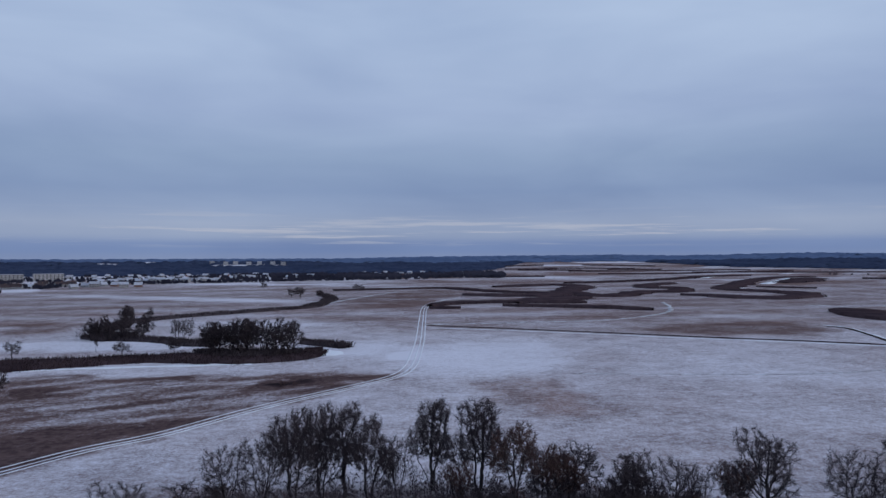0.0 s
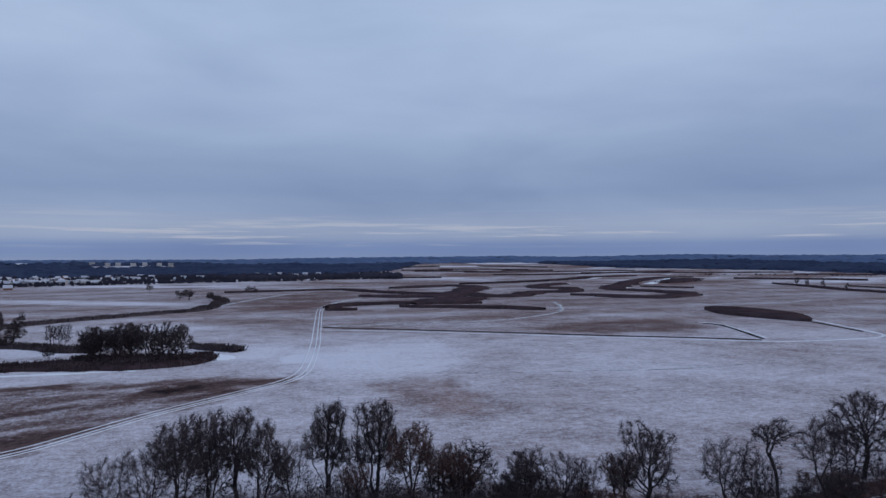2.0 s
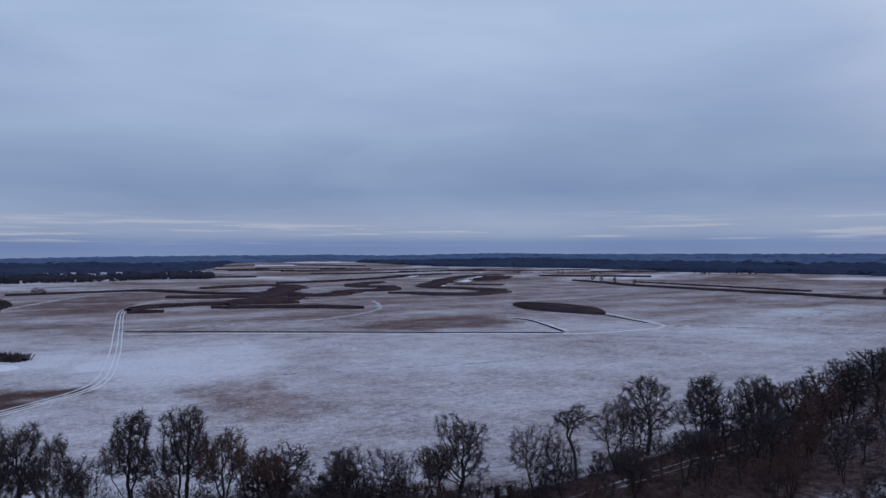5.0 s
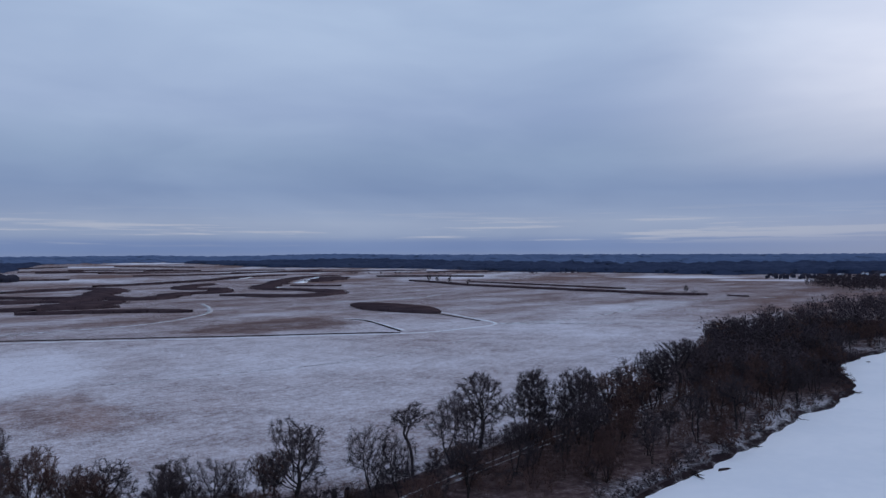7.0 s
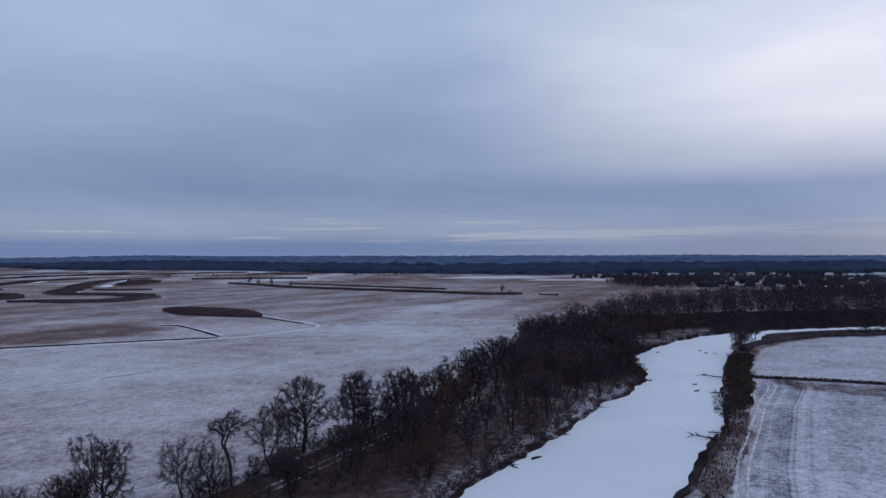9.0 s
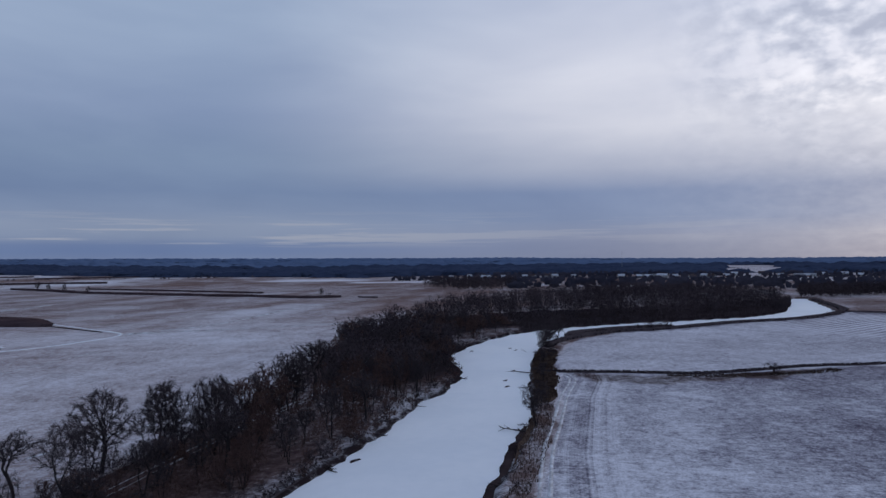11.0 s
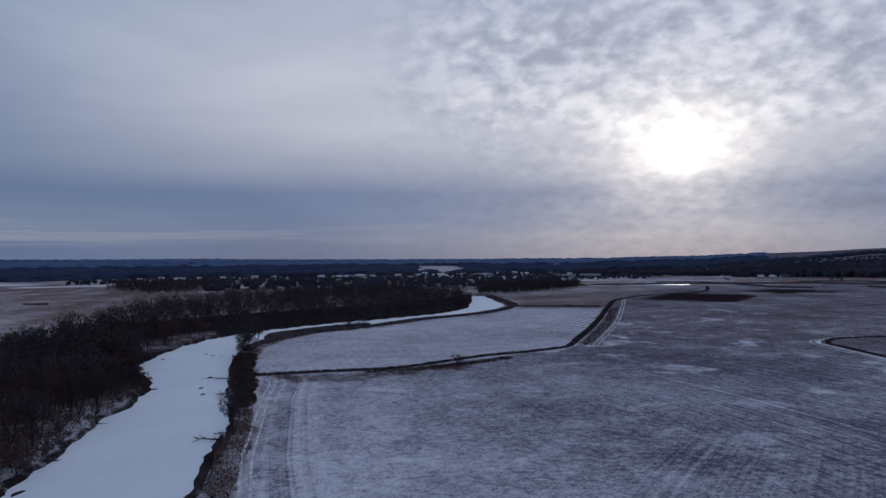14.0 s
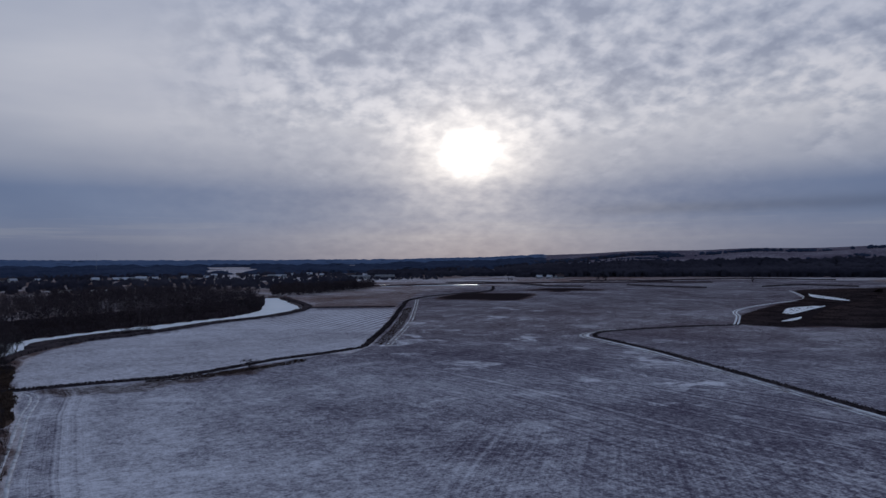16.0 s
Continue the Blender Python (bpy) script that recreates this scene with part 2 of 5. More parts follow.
def triangles(name, verts, tris, material, parent=None, label=""):
    """A mesh from arrays of corners and triangles, for large counts."""
    me = bpy.data.meshes.new(name)
    v, f = np.asarray(verts, dtype=np.float32), np.asarray(tris, dtype=np.int32)
    me.vertices.add(len(v))
    me.vertices.foreach_set("co", v.ravel())
    me.loops.add(f.size)
    me.loops.foreach_set("vertex_index", f.ravel())
    me.polygons.add(len(f))
    me.polygons.foreach_set("loop_start", np.arange(0, f.size, f.shape[1], dtype=np.int32))
    me.update(calc_edges=True)
    me.validate()
    me.materials.append(material)
    ob = new(name, me)
    if parent:
        ob.parent = parent
    if label:
        ob["label"] = label
    return ob


def smooth_line(pts, step=4.0):
    """Points about every step metres along a smooth curve through pts."""
    p = np.array(pts, float)
    q = np.vstack([2 * p[0] - p[1], p, 2 * p[-1] - p[-2]])
    out = []
    for i in range(1, len(q) - 2):
        a, b, c, d = q[i - 1], q[i], q[i + 1], q[i + 2]
        k = max(2, int(np.linalg.norm(c - b) / step))
        for t in np.arange(k) / k:
            out.append(0.5 * (2 * b + (c - a) * t + (2 * a - 5 * b + 4 * c - d) * t * t + (3 * b - a - 3 * c + d) * t ** 3))
    out.append(p[-1])
    return np.array(out)


def sides(line):
    """Unit vectors to the left of a line at each point."""
    d = np.gradient(line, axis=0)
    d /= np.linalg.norm(d, axis=1)[:, None] + 1e-9
    return np.stack([-d[:, 1], d[:, 0]], 1)


def gap(points, line):
    """Distance from points to a polyline."""
    best = np.full(len(points), 1e9)
    for a, b in zip(line[:-1], line[1:]):
        ab = b - a
        t = np.clip(((points - a) @ ab) / (ab @ ab + 1e-9), 0, 1)
        best = np.minimum(best, np.hypot(*(points - a - t[:, None] * ab).T))
    return best


def inside(points, ring):
    x, y = points[:, 0], points[:, 1]
    odd = np.zeros(len(points), bool)
    for (ax, ay), (bx, by) in zip(ring, np.roll(ring, -1, axis=0)):
        cross = (ay > y) != (by > y)
        with np.errstate(divide="ignore", invalid="ignore"):
            odd ^= cross & (x < (bx - ax) * (y - ay) / (by - ay + 1e-12) + ax)
    return odd


def soft(v, lo, hi):
    t = np.clip((v - lo) / (hi - lo), 0, 1)
    return t * t * (3 - 2 * t)


def ripple(x, y, size, seed=0.0):
    """A cheap smooth wavy field, about -1 to 1."""
    k = 6.283 / size
    return (np.sin(k * x + 1.7 * np.sin(0.6 * k * y + seed)) + np.sin(0.8 * k * y - 1.3 * np.sin(0.5 * k * x + 2 * seed) + seed) + np.sin(k * 1.9 * (0.6 * x - 0.8 * y) + 3 * seed) * 0.6) / 2.6


# ---- the lie of the land ----
BANK_N = smooth_line([(-420, -60), (-150, 0), (-60, 22), (0, 45), (60, 70), (97, 81), (127, 87), (155, 92), (182, 99), (238, 109), (290, 137), (351, 146), (398, 142), (440, 124), (485, 93), (522, 59), (560, 29), (621, 5), (700, 0), (830, -2)], 2.5)
BANK_S = smooth_line([(-420, -110), (-130, -42), (-30, -10), (40, 20), (95, 40), (123, 49), (160, 57), (190, 65), (230, 79), (293, 100), (343, 110), (389, 106), (420, 92), (449, 65), (503, 34), (549, -4), (609, -25), (653, -32), (717, -26), (840, -14)], 2.5)


def rough_edge(line, amount, seed):
    s = sides(line)
    w = amount * (ripple(line[:, 0], line[:, 1], 31, seed) + 0.7 * ripple(line[:, 0], line[:, 1], 11, seed + 1) + 0.5 * ripple(line[:, 0], line[:, 1], 5, seed + 2))
    return line + s * w[:, None]


BANK_N, BANK_S = rough_edge(BANK_N, 1.2, 0.3), rough_edge(BANK_S, 0.8, 1.1)
RIVER = np.vstack([BANK_N, BANK_S[::-1]])


def height(x, y):
    x, y = np.asarray(x, float), np.asarray(y, float)
    d, az = np.hypot(x, y), np.degrees(np.arctan2(x, y))
    z = 0.35 * ripple(x, y, 160, 0.4) * soft(d, 200, 500) * soft(900 - d, 0, 300)
    z = z + np.interp(az, (-180, -40, -8, -3, 14, 18, 27, 33, 50, 60, 70, 75, 87, 100, 180), (36, 46, 49, 59, 69, 61, 75, 67, 60, 54, 52, 43, 36, 34, 30)) * soft(d, 3200, 4900)
    z = z + np.interp(az, (-180, 100, 108, 118, 126, 136, 145, 180), (0, 0, 10, 45, 55, 62, 66, 40)) * soft(d, 1700, 2500) * (1 + 0.05 * np.sin(az * 0.8))
    return z


def build_ground():
    az = np.radians(np.concatenate([np.arange(-40, 150, 0.28), np.arange(150, 320, 3.0)]))
    dep = np.linspace(0.34, 0.0145, 195)
    r = np.concatenate([[0.01, 30, 60, 80, 95, 108, 116], H / np.tan(dep), np.linspace(3000, 4970, 60)])
    A, R = np.meshgrid(az, r)
    x, y = (R * np.sin(A)).ravel(), (R * np.cos(A)).ravel()
    pts = np.stack([x, y], 1)
    z = height(x, y)
    near = (np.hypot(x, y) < 1000)
    wet = np.zeros(len(x))
    q = pts[near]
    dist = np.minimum(gap(q, BANK_N), gap(q, BANK_S))
    dist = np.where(inside(q, RIVER), dist, -dist)
    wet[near] = soft(dist, -1.4, 2.2)
    z -= 2.2 * wet
    d, deg = np.hypot(x, y), np.degrees(np.arctan2(x, y))
    cover = land_cover(pts, d, deg)
    na, nr = len(az), len(r)
    i = np.arange(nr - 1)[:, None] * na
    j = np.arange(na)[None]
    k = (j + 1) % na
    quads = np.stack([i + j, i + k, i + na + k, i + na + j], -1).reshape(-1, 4)
    ob = triangles("ground", np.stack([x, y, z], 1), quads, GROUND)
    ob.data.shade_smooth()
    for key, v in cover.items():
        ob.data.attributes.new(key, "FLOAT", "POINT").data.foreach_set("value", v.astype(np.float32))
    return tagged(ob, "flat river meadows under thin patchy snow", "ground", kind="structure")


# white clearings and slopes far off: azimuth, distance, and their half spans
CLEAR = ((-15.4, 3900, 3.0, 95), (-14, 3150, 2.2, 50), (-20, 2750, 1.8, 45), (-11, 2850, 1.5, 45), (86.5, 3560, 3.0, 150), (89, 1800, 2.5, 30), (95.6, 1900, 1.2, 30), (99, 1930, 1.6, 35), (88, 2850, 2.9, 620), (84, 2350, 1.2, 200), (81.2, 3650, 1.4, 110), (98.5, 3800, 3.0, 90), (97, 2400, 2.0, 150), (128, 2250, 6, 110), (118, 2330, 3, 60), (139, 2270, 5, 130), (123, 2180, 1.5, 60), (133, 2350, 3, 60), (145, 2200, 3, 100), (54, 1640, 5, 70), (60, 1420, 3, 40), (108, 1360, 20, 18), (72.2, 1235, 1.6, 28), (78, 1240, 1.8, 20), (80, 1150, 5, 14),
         (-25.3, 4086, 0.9, 110), (-22.2, 4300, 0.8, 90), (-20.3, 3440, 0.9, 40), (-18, 3404, 1.3, 40), (-14.8, 3450, 2.4, 36), (-8, 3060, 1.9, 40), (-4.7, 3170, 1.3, 60), (-2.9, 2670, 1.3, 50), (-31, 1200, 1.6, 60), (-27, 1450, 2.2, 26), (-16, 2500, 3.5, 60), (-22, 2050, 3.0, 40), (-10, 2250, 2.5, 50), (13, 3950, 2.5, 60), (9, 3700, 3.0, 50))


def town_edge(az):
    """Where the gardens of the far town, or the farms beyond the river, begin."""
    return np.interp(az, (-40, -32, -26.5, -21, -13, -1.5, 4.5, 60, 118), (1000, 1104, 1348, 1402, 1464, 1564, 2016, 1750, 1750))


def forest_edge(az):
    """Where the closed forest begins, and where it turns to hazy hills."""
    return np.interp(az, (-40, 0, 3, 6, 7, 16, 18, 22, 30, 34, 38, 42, 50, 57, 63, 112), (2150, 2250, 2900, 3980, 4000, 4000, 3900, 3560, 3400, 3200, 2700, 2250, 2100, 1850, 1950, 2300)), np.interp(az, (-40, -13, -8, 0, 5, 16, 17, 22, 30, 38, 50, 75, 112), (4350, 4300, 4100, 3950, 3980, 3980, 4000, 4040, 4100, 3940, 3700, 3800, 4000))


def cleared(d, deg, edge=0.5):
    best = np.zeros(len(d))
    for az, dist, wa, wd in CLEAR:
        best = np.maximum(best, soft(1.3 - np.hypot((deg - az) / wa, (d - dist) / wd), 0, edge))
    # open fields between groves, by the town and round the farms
    glade = ripple(deg * 60, d * 0.30, 170, 1.3) + 0.5 * ripple(deg * 60, d * 0.5, 70, 0.4) + 0.6 * ripple(deg * 23 + d * 0.05, d * 0.21, 110, 2.2)
    zone = np.maximum(soft(deg, -37, -35) * soft(3 - deg, 0, 2), soft(deg, 79, 82) * soft(113 - deg, 0, 2)) * soft(d, town_edge(deg) + 60, town_edge(deg) + 160) * soft(3250 - d, 0, 350)
    return np.maximum(best, zone * soft(glade, np.where(deg < 10, 0.0, 0.12), np.where(deg < 10, 0.18, 0.3)))


def land_cover(pts, d, deg):
    x, y = pts[:, 0], pts[:, 1]
    n = len(x)
    snow = 0.61 - 0.06 * soft(d, 300, 420) - 0.17 * soft(d, 420, 650) + 0.12 * soft(d, 350, 520) * ripple(0.25 * x + 0.1 * y, 1.1 * y - 0.2 * x, 70, 0.9)
    heath = 0.10 + 0.25 * soft(d, 420, 800)
    wx, wy = x + 6 * ripple(x, y, 38, 0.7) + 3 * ripple(x, y, 13, 1.9), y + 7 * ripple(x, y, 44, 2.3) + 3 * ripple(x, y, 15, 0.2)
    bent = np.stack([wx, wy], 1)

    def blob(cx, cy, rx, ry, turn=0.0, edge=0.5):
        c, s = math.cos(radians(turn)), math.sin(radians(turn))
        u, v = (x - cx) * c + (y - cy) * s, -(x - cx) * s + (y - cy) * c
        e = np.hypot(u / rx, v / ry) + 0.15 * ripple(x, y, 0.5 * (rx + ry), cx * 0.01)
        return soft(1 + edge * 0.5 - e, 0, edge)

    def patch(ring, edge, warp=True):
        """1 inside a ring, fading over edge metres."""
        ring = np.array(ring, float)
        q = bent if warp else pts
        lo, hi = ring.min(0) - 2 * edge - 12, ring.max(0) + 2 * edge + 12
        box_ = ((q > lo) & (q < hi)).all(1)
        out = np.zeros(n)
        g = gap(q[box_], np.vstack([ring, ring[:1]]))
        out[box_] = soft(np.where(inside(q[box_], ring), g, -g), -edge, edge)
        return out

    # brown tussock grass on the old flood bank, heath beyond the long ditch
    for ring, edge, k in (
            ([(-107, 173), (-93, 178), (-80, 187), (-71, 194), (-65, 188), (-73, 173), (-83, 159), (-89, 145), (-100, 132), (-120, 150)], 4, 0.36),
            ([(-109, 200), (-92, 219), (-61, 226), (-35, 239), (-20, 263), (-15, 275), (-30, 266), (-59, 244), (-71, 224), (-95, 206)], 5, 0.34),
            ([(-61, 242), (-57, 253), (-48, 251), (-43, 242), (-49, 235)], 3, 0.6),
            ([(-142, 235), (-123, 235), (-114, 225), (-134, 225)], 4, 0.4), ([(-111, 259), (-95, 264), (-89, 254), (-106, 251)], 4, 0.4), ([(-151, 264), (-136, 267), (-129, 257), (-146, 255)], 4, 0.4),
            ([(-295, 476), (-264, 488), (-227, 454), (-236, 413), (-260, 420)], 14, 0.25), ([(-113, 775), (-20, 1041), (47, 896), (-14, 748), (-16, 597), (-83, 636)], 25, 0.14),
            ([(-96, 540), (-20, 560), (-15, 467), (-51, 448), (-85, 482)], 20, 0.14), ([(-9, 488), (48, 524), (166, 576), (241, 458), (201, 377), (144, 392), (70, 410), (-9, 447)], 14, 0.12),
            ([(110, 425), (150, 462), (200, 478), (236, 452), (222, 405), (190, 392), (140, 408)], 12, 0.26), ([(-40, 900), (400, 760), (380, 620), (60, 560), (-10, 640)], 60, 0.04)):
        b = patch(ring, edge)
        snow -= k * b
        heath += 1.2 * k * b
    b = patch([(-120, 132), (-88, 142), (-79, 159), (-67, 174), (-51, 205), (-31, 235), (-17, 258), (-38, 272), (-80, 266), (-115, 259), (-150, 252), (-170, 230)], 4)
    b = b * (0.75 + 0.45 * ripple(0.6 * x + 0.4 * y, 2.0 * y - 1.2 * x, 30, 2.0))
    snow -= (0.42 + 0.10 * soft(-x, 85, 115)) * b + 0.12 * blob(-150, 335, 60, 32, 0, 0.6)
    heath += 0.6 * b
    flood = b
    b = patch([(11, 242), (22, 257), (39, 250), (44, 225), (40, 192), (30, 190), (18, 207)], 9)
    snow -= 0.27 * b
    heath -= 0.1 * b
    for cx, cy, rx, ry, turn, k in ((20, 320, 34, 60, -15, 0.24), (-45, 345, 34, 30, 0, 0.2), (-17, 315, 7, 12, 0, 0.6), (-175, 355, 60, 22, 0, 0.34), (-140, 470, 60, 45, 0, 0.1), (-300, 800, 200, 30, -25, 0.35), (-260, 1250, 250, 40, -20, 0.35), (480, 400, 120, 30, 20, 0.2), (330, 300, 60, 40, 30, 0.08), (95, 190, 70, 60, 20, -0.07)):
        snow += k * blob(cx, cy, rx, ry, turn, 0.8)
    # ploughed and drilled fields beyond the southern bank
    e = smooth_line([(121, 40), (200, 58), (262, 76), (276, 30), (320, -25), (345, -50), (610, -113), (720, -142), (1000, -300), (1100, -900), (300, -900), (-300, -500), (-300, -60)], 40)
    south = inside(pts, e) * 1.0
    snow = np.where(south > 0, 0.40 - 0.11 * soft(d, 180, 360), snow)
    snow += south * (0.02 * blob(150, 10, 75, 60, 0, 0.8) - 0.06 * blob(150, -118, 40, 14, 15, 0.8))
    drift = south * 0.16
    for cx, cy, rx, ry, turn, k in ((372, -92, 12, 30, -20, 0.25), (350, -122, 8, 30, 15, 0.25), (318, -74, 5, 14, -12, 0.35), (345, -62, 14, 5, -15, 0.35), (440, -98, 40, 6, -10, 0.25), (410, -130, 8, 30, 20, 0.2), (272, -82, 4, 9, 0, 0.28), (222, -118, 4, 12, 20, 0.25), (300, -150, 12, 4, 20, 0.25), (206, -140, 12, 4, 10, 0.25), (255, -152, 9, 4, 10, 0.25), (560, -200, 60, 12, 20, 0.2), (480, -160, 40, 9, 0, 0.2), (178, -112, 12, 3, 22, 0.25)):
        drift += south * 1.4 * k * blob(cx, cy, rx * 0.5 + 9, ry * 0.5 + 9, turn, 1.2)
    snow += south * 0.15 * soft(98 - deg, 0, 16) * soft(300 - d, 0, 60)
    snow -= south * 0.07 * soft(deg, 112, 122) * soft(280 - d, 0, 80)
    heath += south * 0.6
    b = patch([(258, 76), (264, 50), (268, 29), (302, -7), (284, -1), (255, 26), (246, 59)], 2.5)
    snow, heath = snow - 0.2 * b, heath + 0.8 * b
    along_track = np.array([(100, 31), (151, 46), (215, 61), (245, 66), (262, 72)], float)
    near_track = np.zeros(n)
    close = south.astype(bool) & (d < 320)
    g = np.full(n, 99.0)
    g[close] = gap(pts[close], along_track)
    near_track = soft(16 - g, 0, 8)
    snow += south * (0.13 * soft(17 - g, 0, 5) - 0.17 * soft(9 - g, 0, 4))
    cover = {}
    cover["row1"], cover["furrow1"] = 0.436 * x + 0.9 * y + 3 * ripple(x, y, 130, 0.3), south * 0.55 * soft(210 - d, 0, 60) * soft(deg, 97, 108)
    cover["row2"], cover["furrow2"] = 0.33 * x - 0.94 * y + 9 * ripple(x, y, 300, 1.0), south * (0.66 - 0.36 * soft(d, 230, 420)) * soft(-y, 40, 75)
    cover["drift"], cover["tangle"] = drift + 0.22 * flood, south * (0.22 + 0.50 * soft(230 - d, 0, 80)) + 0.8 * flood
    cover["row3"], cover["furrow3"] = np.where(g < 60, g, 60) + 2, south * 1.0 * near_track
    e1 = np.array([(262, 79), (285, 89), (369, 101), (433, 83), (471, 60), (562, 11), (632, -39), (620, -114), (346, -48), (314, -17), (278, 22)], float)
    f1 = inside(pts, e1)
    snow = np.where(f1, 0.60, snow)
    cover["row4"], cover["furrow4"] = 0.45 * x + 0.89 * y, f1 * (0.01 + 0.24 * soft(x - 0.9 * y, 430, 560))
    # brown fallow, dark ploughland and marsh further out
    f = patch([(613, -44), (603, -108), (725, -138), (832, -196), (1008, -310), (913, -171), (798, -54)], 4, False)
    snow, heath = snow * (1 - f) + 0.25 * f, heath * (1 - f) + 0.5 * f
    for ring in ([(729, -171), (850, -241), (781, -309), (666, -242)], [(892, -328), (923, -411), (838, -420), (824, -353)], [(384, -285), (450, -339), (524, -428), (606, -525), (727, -618), (744, -691), (745, -768), (500, -640), (339, -349), (354, -328), (357, -299)]):
        f = patch(ring, 5, False)
        snow, heath = snow * (1 - f) - 0.2 * f, heath * (1 - f) + 1.9 * f
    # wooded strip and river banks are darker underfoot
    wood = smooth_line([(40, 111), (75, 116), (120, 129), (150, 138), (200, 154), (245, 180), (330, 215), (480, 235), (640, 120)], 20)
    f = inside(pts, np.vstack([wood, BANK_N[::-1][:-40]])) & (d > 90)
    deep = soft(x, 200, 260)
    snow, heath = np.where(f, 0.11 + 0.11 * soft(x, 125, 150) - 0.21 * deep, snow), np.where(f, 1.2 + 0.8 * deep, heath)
    b = patch([(322, 142), (335, 166), (375, 177), (418, 168), (432, 152), (400, 142), (351, 146)], 4)
    snow, heath = snow + b * (0.24 + 0.2 * ripple(x, y, 17, 0.9)), heath - 0.6 * b
    b = blob(4, 117, 62, 15, -3, 0.6)
    snow, heath = snow - 0.30 * b, heath + 0.8 * b
    near = (d < 900)
    edge = np.zeros(n)
    edge[near] = soft(np.where(x[near] < 255, 7.6, 11.5) + 0.9 * ripple(x, y, 19, 2.1)[near] - gap(pts[near], BANK_S), 0, 2.0)
    snow, heath = snow - 0.30 * edge + 0.2 * edge * ripple(x, y, 14, 1.2), heath + 0.6 * edge
    verge = np.zeros(n)
    verge[near] = soft(9 - gap(pts[near], BANK_N), 0, 5)
    snow, heath = snow + 0.26 * verge * f * (1 - deep), heath - 0.2 * verge * f
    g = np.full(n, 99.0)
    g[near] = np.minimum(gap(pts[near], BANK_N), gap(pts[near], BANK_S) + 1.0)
    # snow-poor bank lip; shadow of the undercut bank painted as near-black ground
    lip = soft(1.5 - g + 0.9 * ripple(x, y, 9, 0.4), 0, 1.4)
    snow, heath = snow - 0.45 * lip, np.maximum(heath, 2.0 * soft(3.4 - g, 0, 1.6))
    # far snowfields, forest floor, and clearings
    bands = ripple(x, y, 700, 3.1) + 0.6 * ripple(x, y, 240, 1.1)
    snow += soft(d, 1150, 1500) * 0.30 * bands
    edge_ = forest_edge(deg)[0]
    hid = soft(d, edge_, edge_ + 250)
    snow -= 0.14 * soft(deg, 54, 62) * soft(d, 480, 700) * soft(76 - deg, 0, 10)
    snow -= 0.05 * soft(deg, 68, 74) * soft(106 - deg, 0, 4) * soft(d, 920, 1150)
    hid = hid * soft(112 - deg, 0, 3)
    plain = soft(d, 2300, 3000) * soft(20 - deg, 0, 3) * soft(deg, 0, 5)
    snow, heath = snow * (1 - plain) + plain * (0.34 + 0.12 * bands), heath * (1 - plain) + 0.3 * plain
    snow, heath = snow * (1 - hid) - 0.3 * hid, heath * (1 - hid) + 1.0 * hid
    hill = soft(deg, 109, 112) * soft(d, 1500, 1700)
    snow, heath = snow * (1 - hill) + hill * (0.14 + 0.2 * ripple(x, y, 330, 0.6)), heath * (1 - hill) + 0.5 * hill
    b = cleared(d, deg)
    snow, heath = snow * (1 - b) + (0.85 - 0.30 * (deg > 80) - 0.30 * (deg > 110)) * b, heath * (1 - b)
    cover["soil"] = south * (0.85 - 0.45 * soft(d, 240, 480)) * (heath < 1.05) + 0.7 * f1 + 0.8 * hill
    # masks for the haze colours painted on forest floor and far hills
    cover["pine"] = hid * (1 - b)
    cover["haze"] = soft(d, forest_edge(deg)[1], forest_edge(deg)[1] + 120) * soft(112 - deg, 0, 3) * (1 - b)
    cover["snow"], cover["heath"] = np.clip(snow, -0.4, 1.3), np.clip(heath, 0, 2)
    return cover


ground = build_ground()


def sheet(name, ring, z, material, label, category):
    """A level sheet inside a ring, with a little thickness."""
    bm = bmesh.new()
    top = [bm.verts.new((a, b, z)) for a, b in ring]
    face = bm.faces.new(top)
    if face.calc_area() and face.normal.z < 0:
        face.normal_flip()
    made = bmesh.ops.extrude_face_region(bm, geom=[face])
    for v in made["geom"]:
        if isinstance(v, bmesh.types.BMVert):
            v.co.z -= 0.25
    bmesh.ops.recalc_face_normals(bm, faces=bm.faces)
    bmesh.ops.triangulate(bm, faces=bm.faces)
    me = bpy.data.meshes.new(name)
    bm.to_mesh(me)
    bm.free()
    me.materials.append(material)
    return tagged(new(name, me), label, category, kind="structure")


ice_ring = np.vstack([BANK_N + sides(BANK_N) * 5, (BANK_S - sides(BANK_S) * 5)[::-1]])
sheet("river_ice", ice_ring, -1.0, ICE, "frozen river under a smooth white snow cover", "river")


def ribbon(name, line, width, z, material, label, category, wobble=0.15, seed=0):
    """A narrow strip laid on the land."""
    s = sides(line)
    w = width * 0.5 * (1 + wobble * ripple(line[:, 0], line[:, 1], 9, seed) + wobble * ripple(line[:, 0], line[:, 1], 37, seed + 2))
    a, b = line + s * w[:, None], line - s * w[:, None]
    n = len(line)
    za, zb = height(a[:, 0], a[:, 1]) + z, height(b[:, 0], b[:, 1]) + z
    v = np.vstack([np.column_stack([a, za]), np.column_stack([b, zb]), np.column_stack([a, za - 0.3]), np.column_stack([b, zb - 0.3])])
    f = []
    for i in range(n - 1):
        f += [(n + i, n + i + 1, i + 1, i), (i, i + 1, 2 * n + i + 1, 2 * n + i), (3 * n + i, 3 * n + i + 1, n + i + 1, n + i)]
    return tagged(triangles(name, v, f, material), label, category, kind="structure")


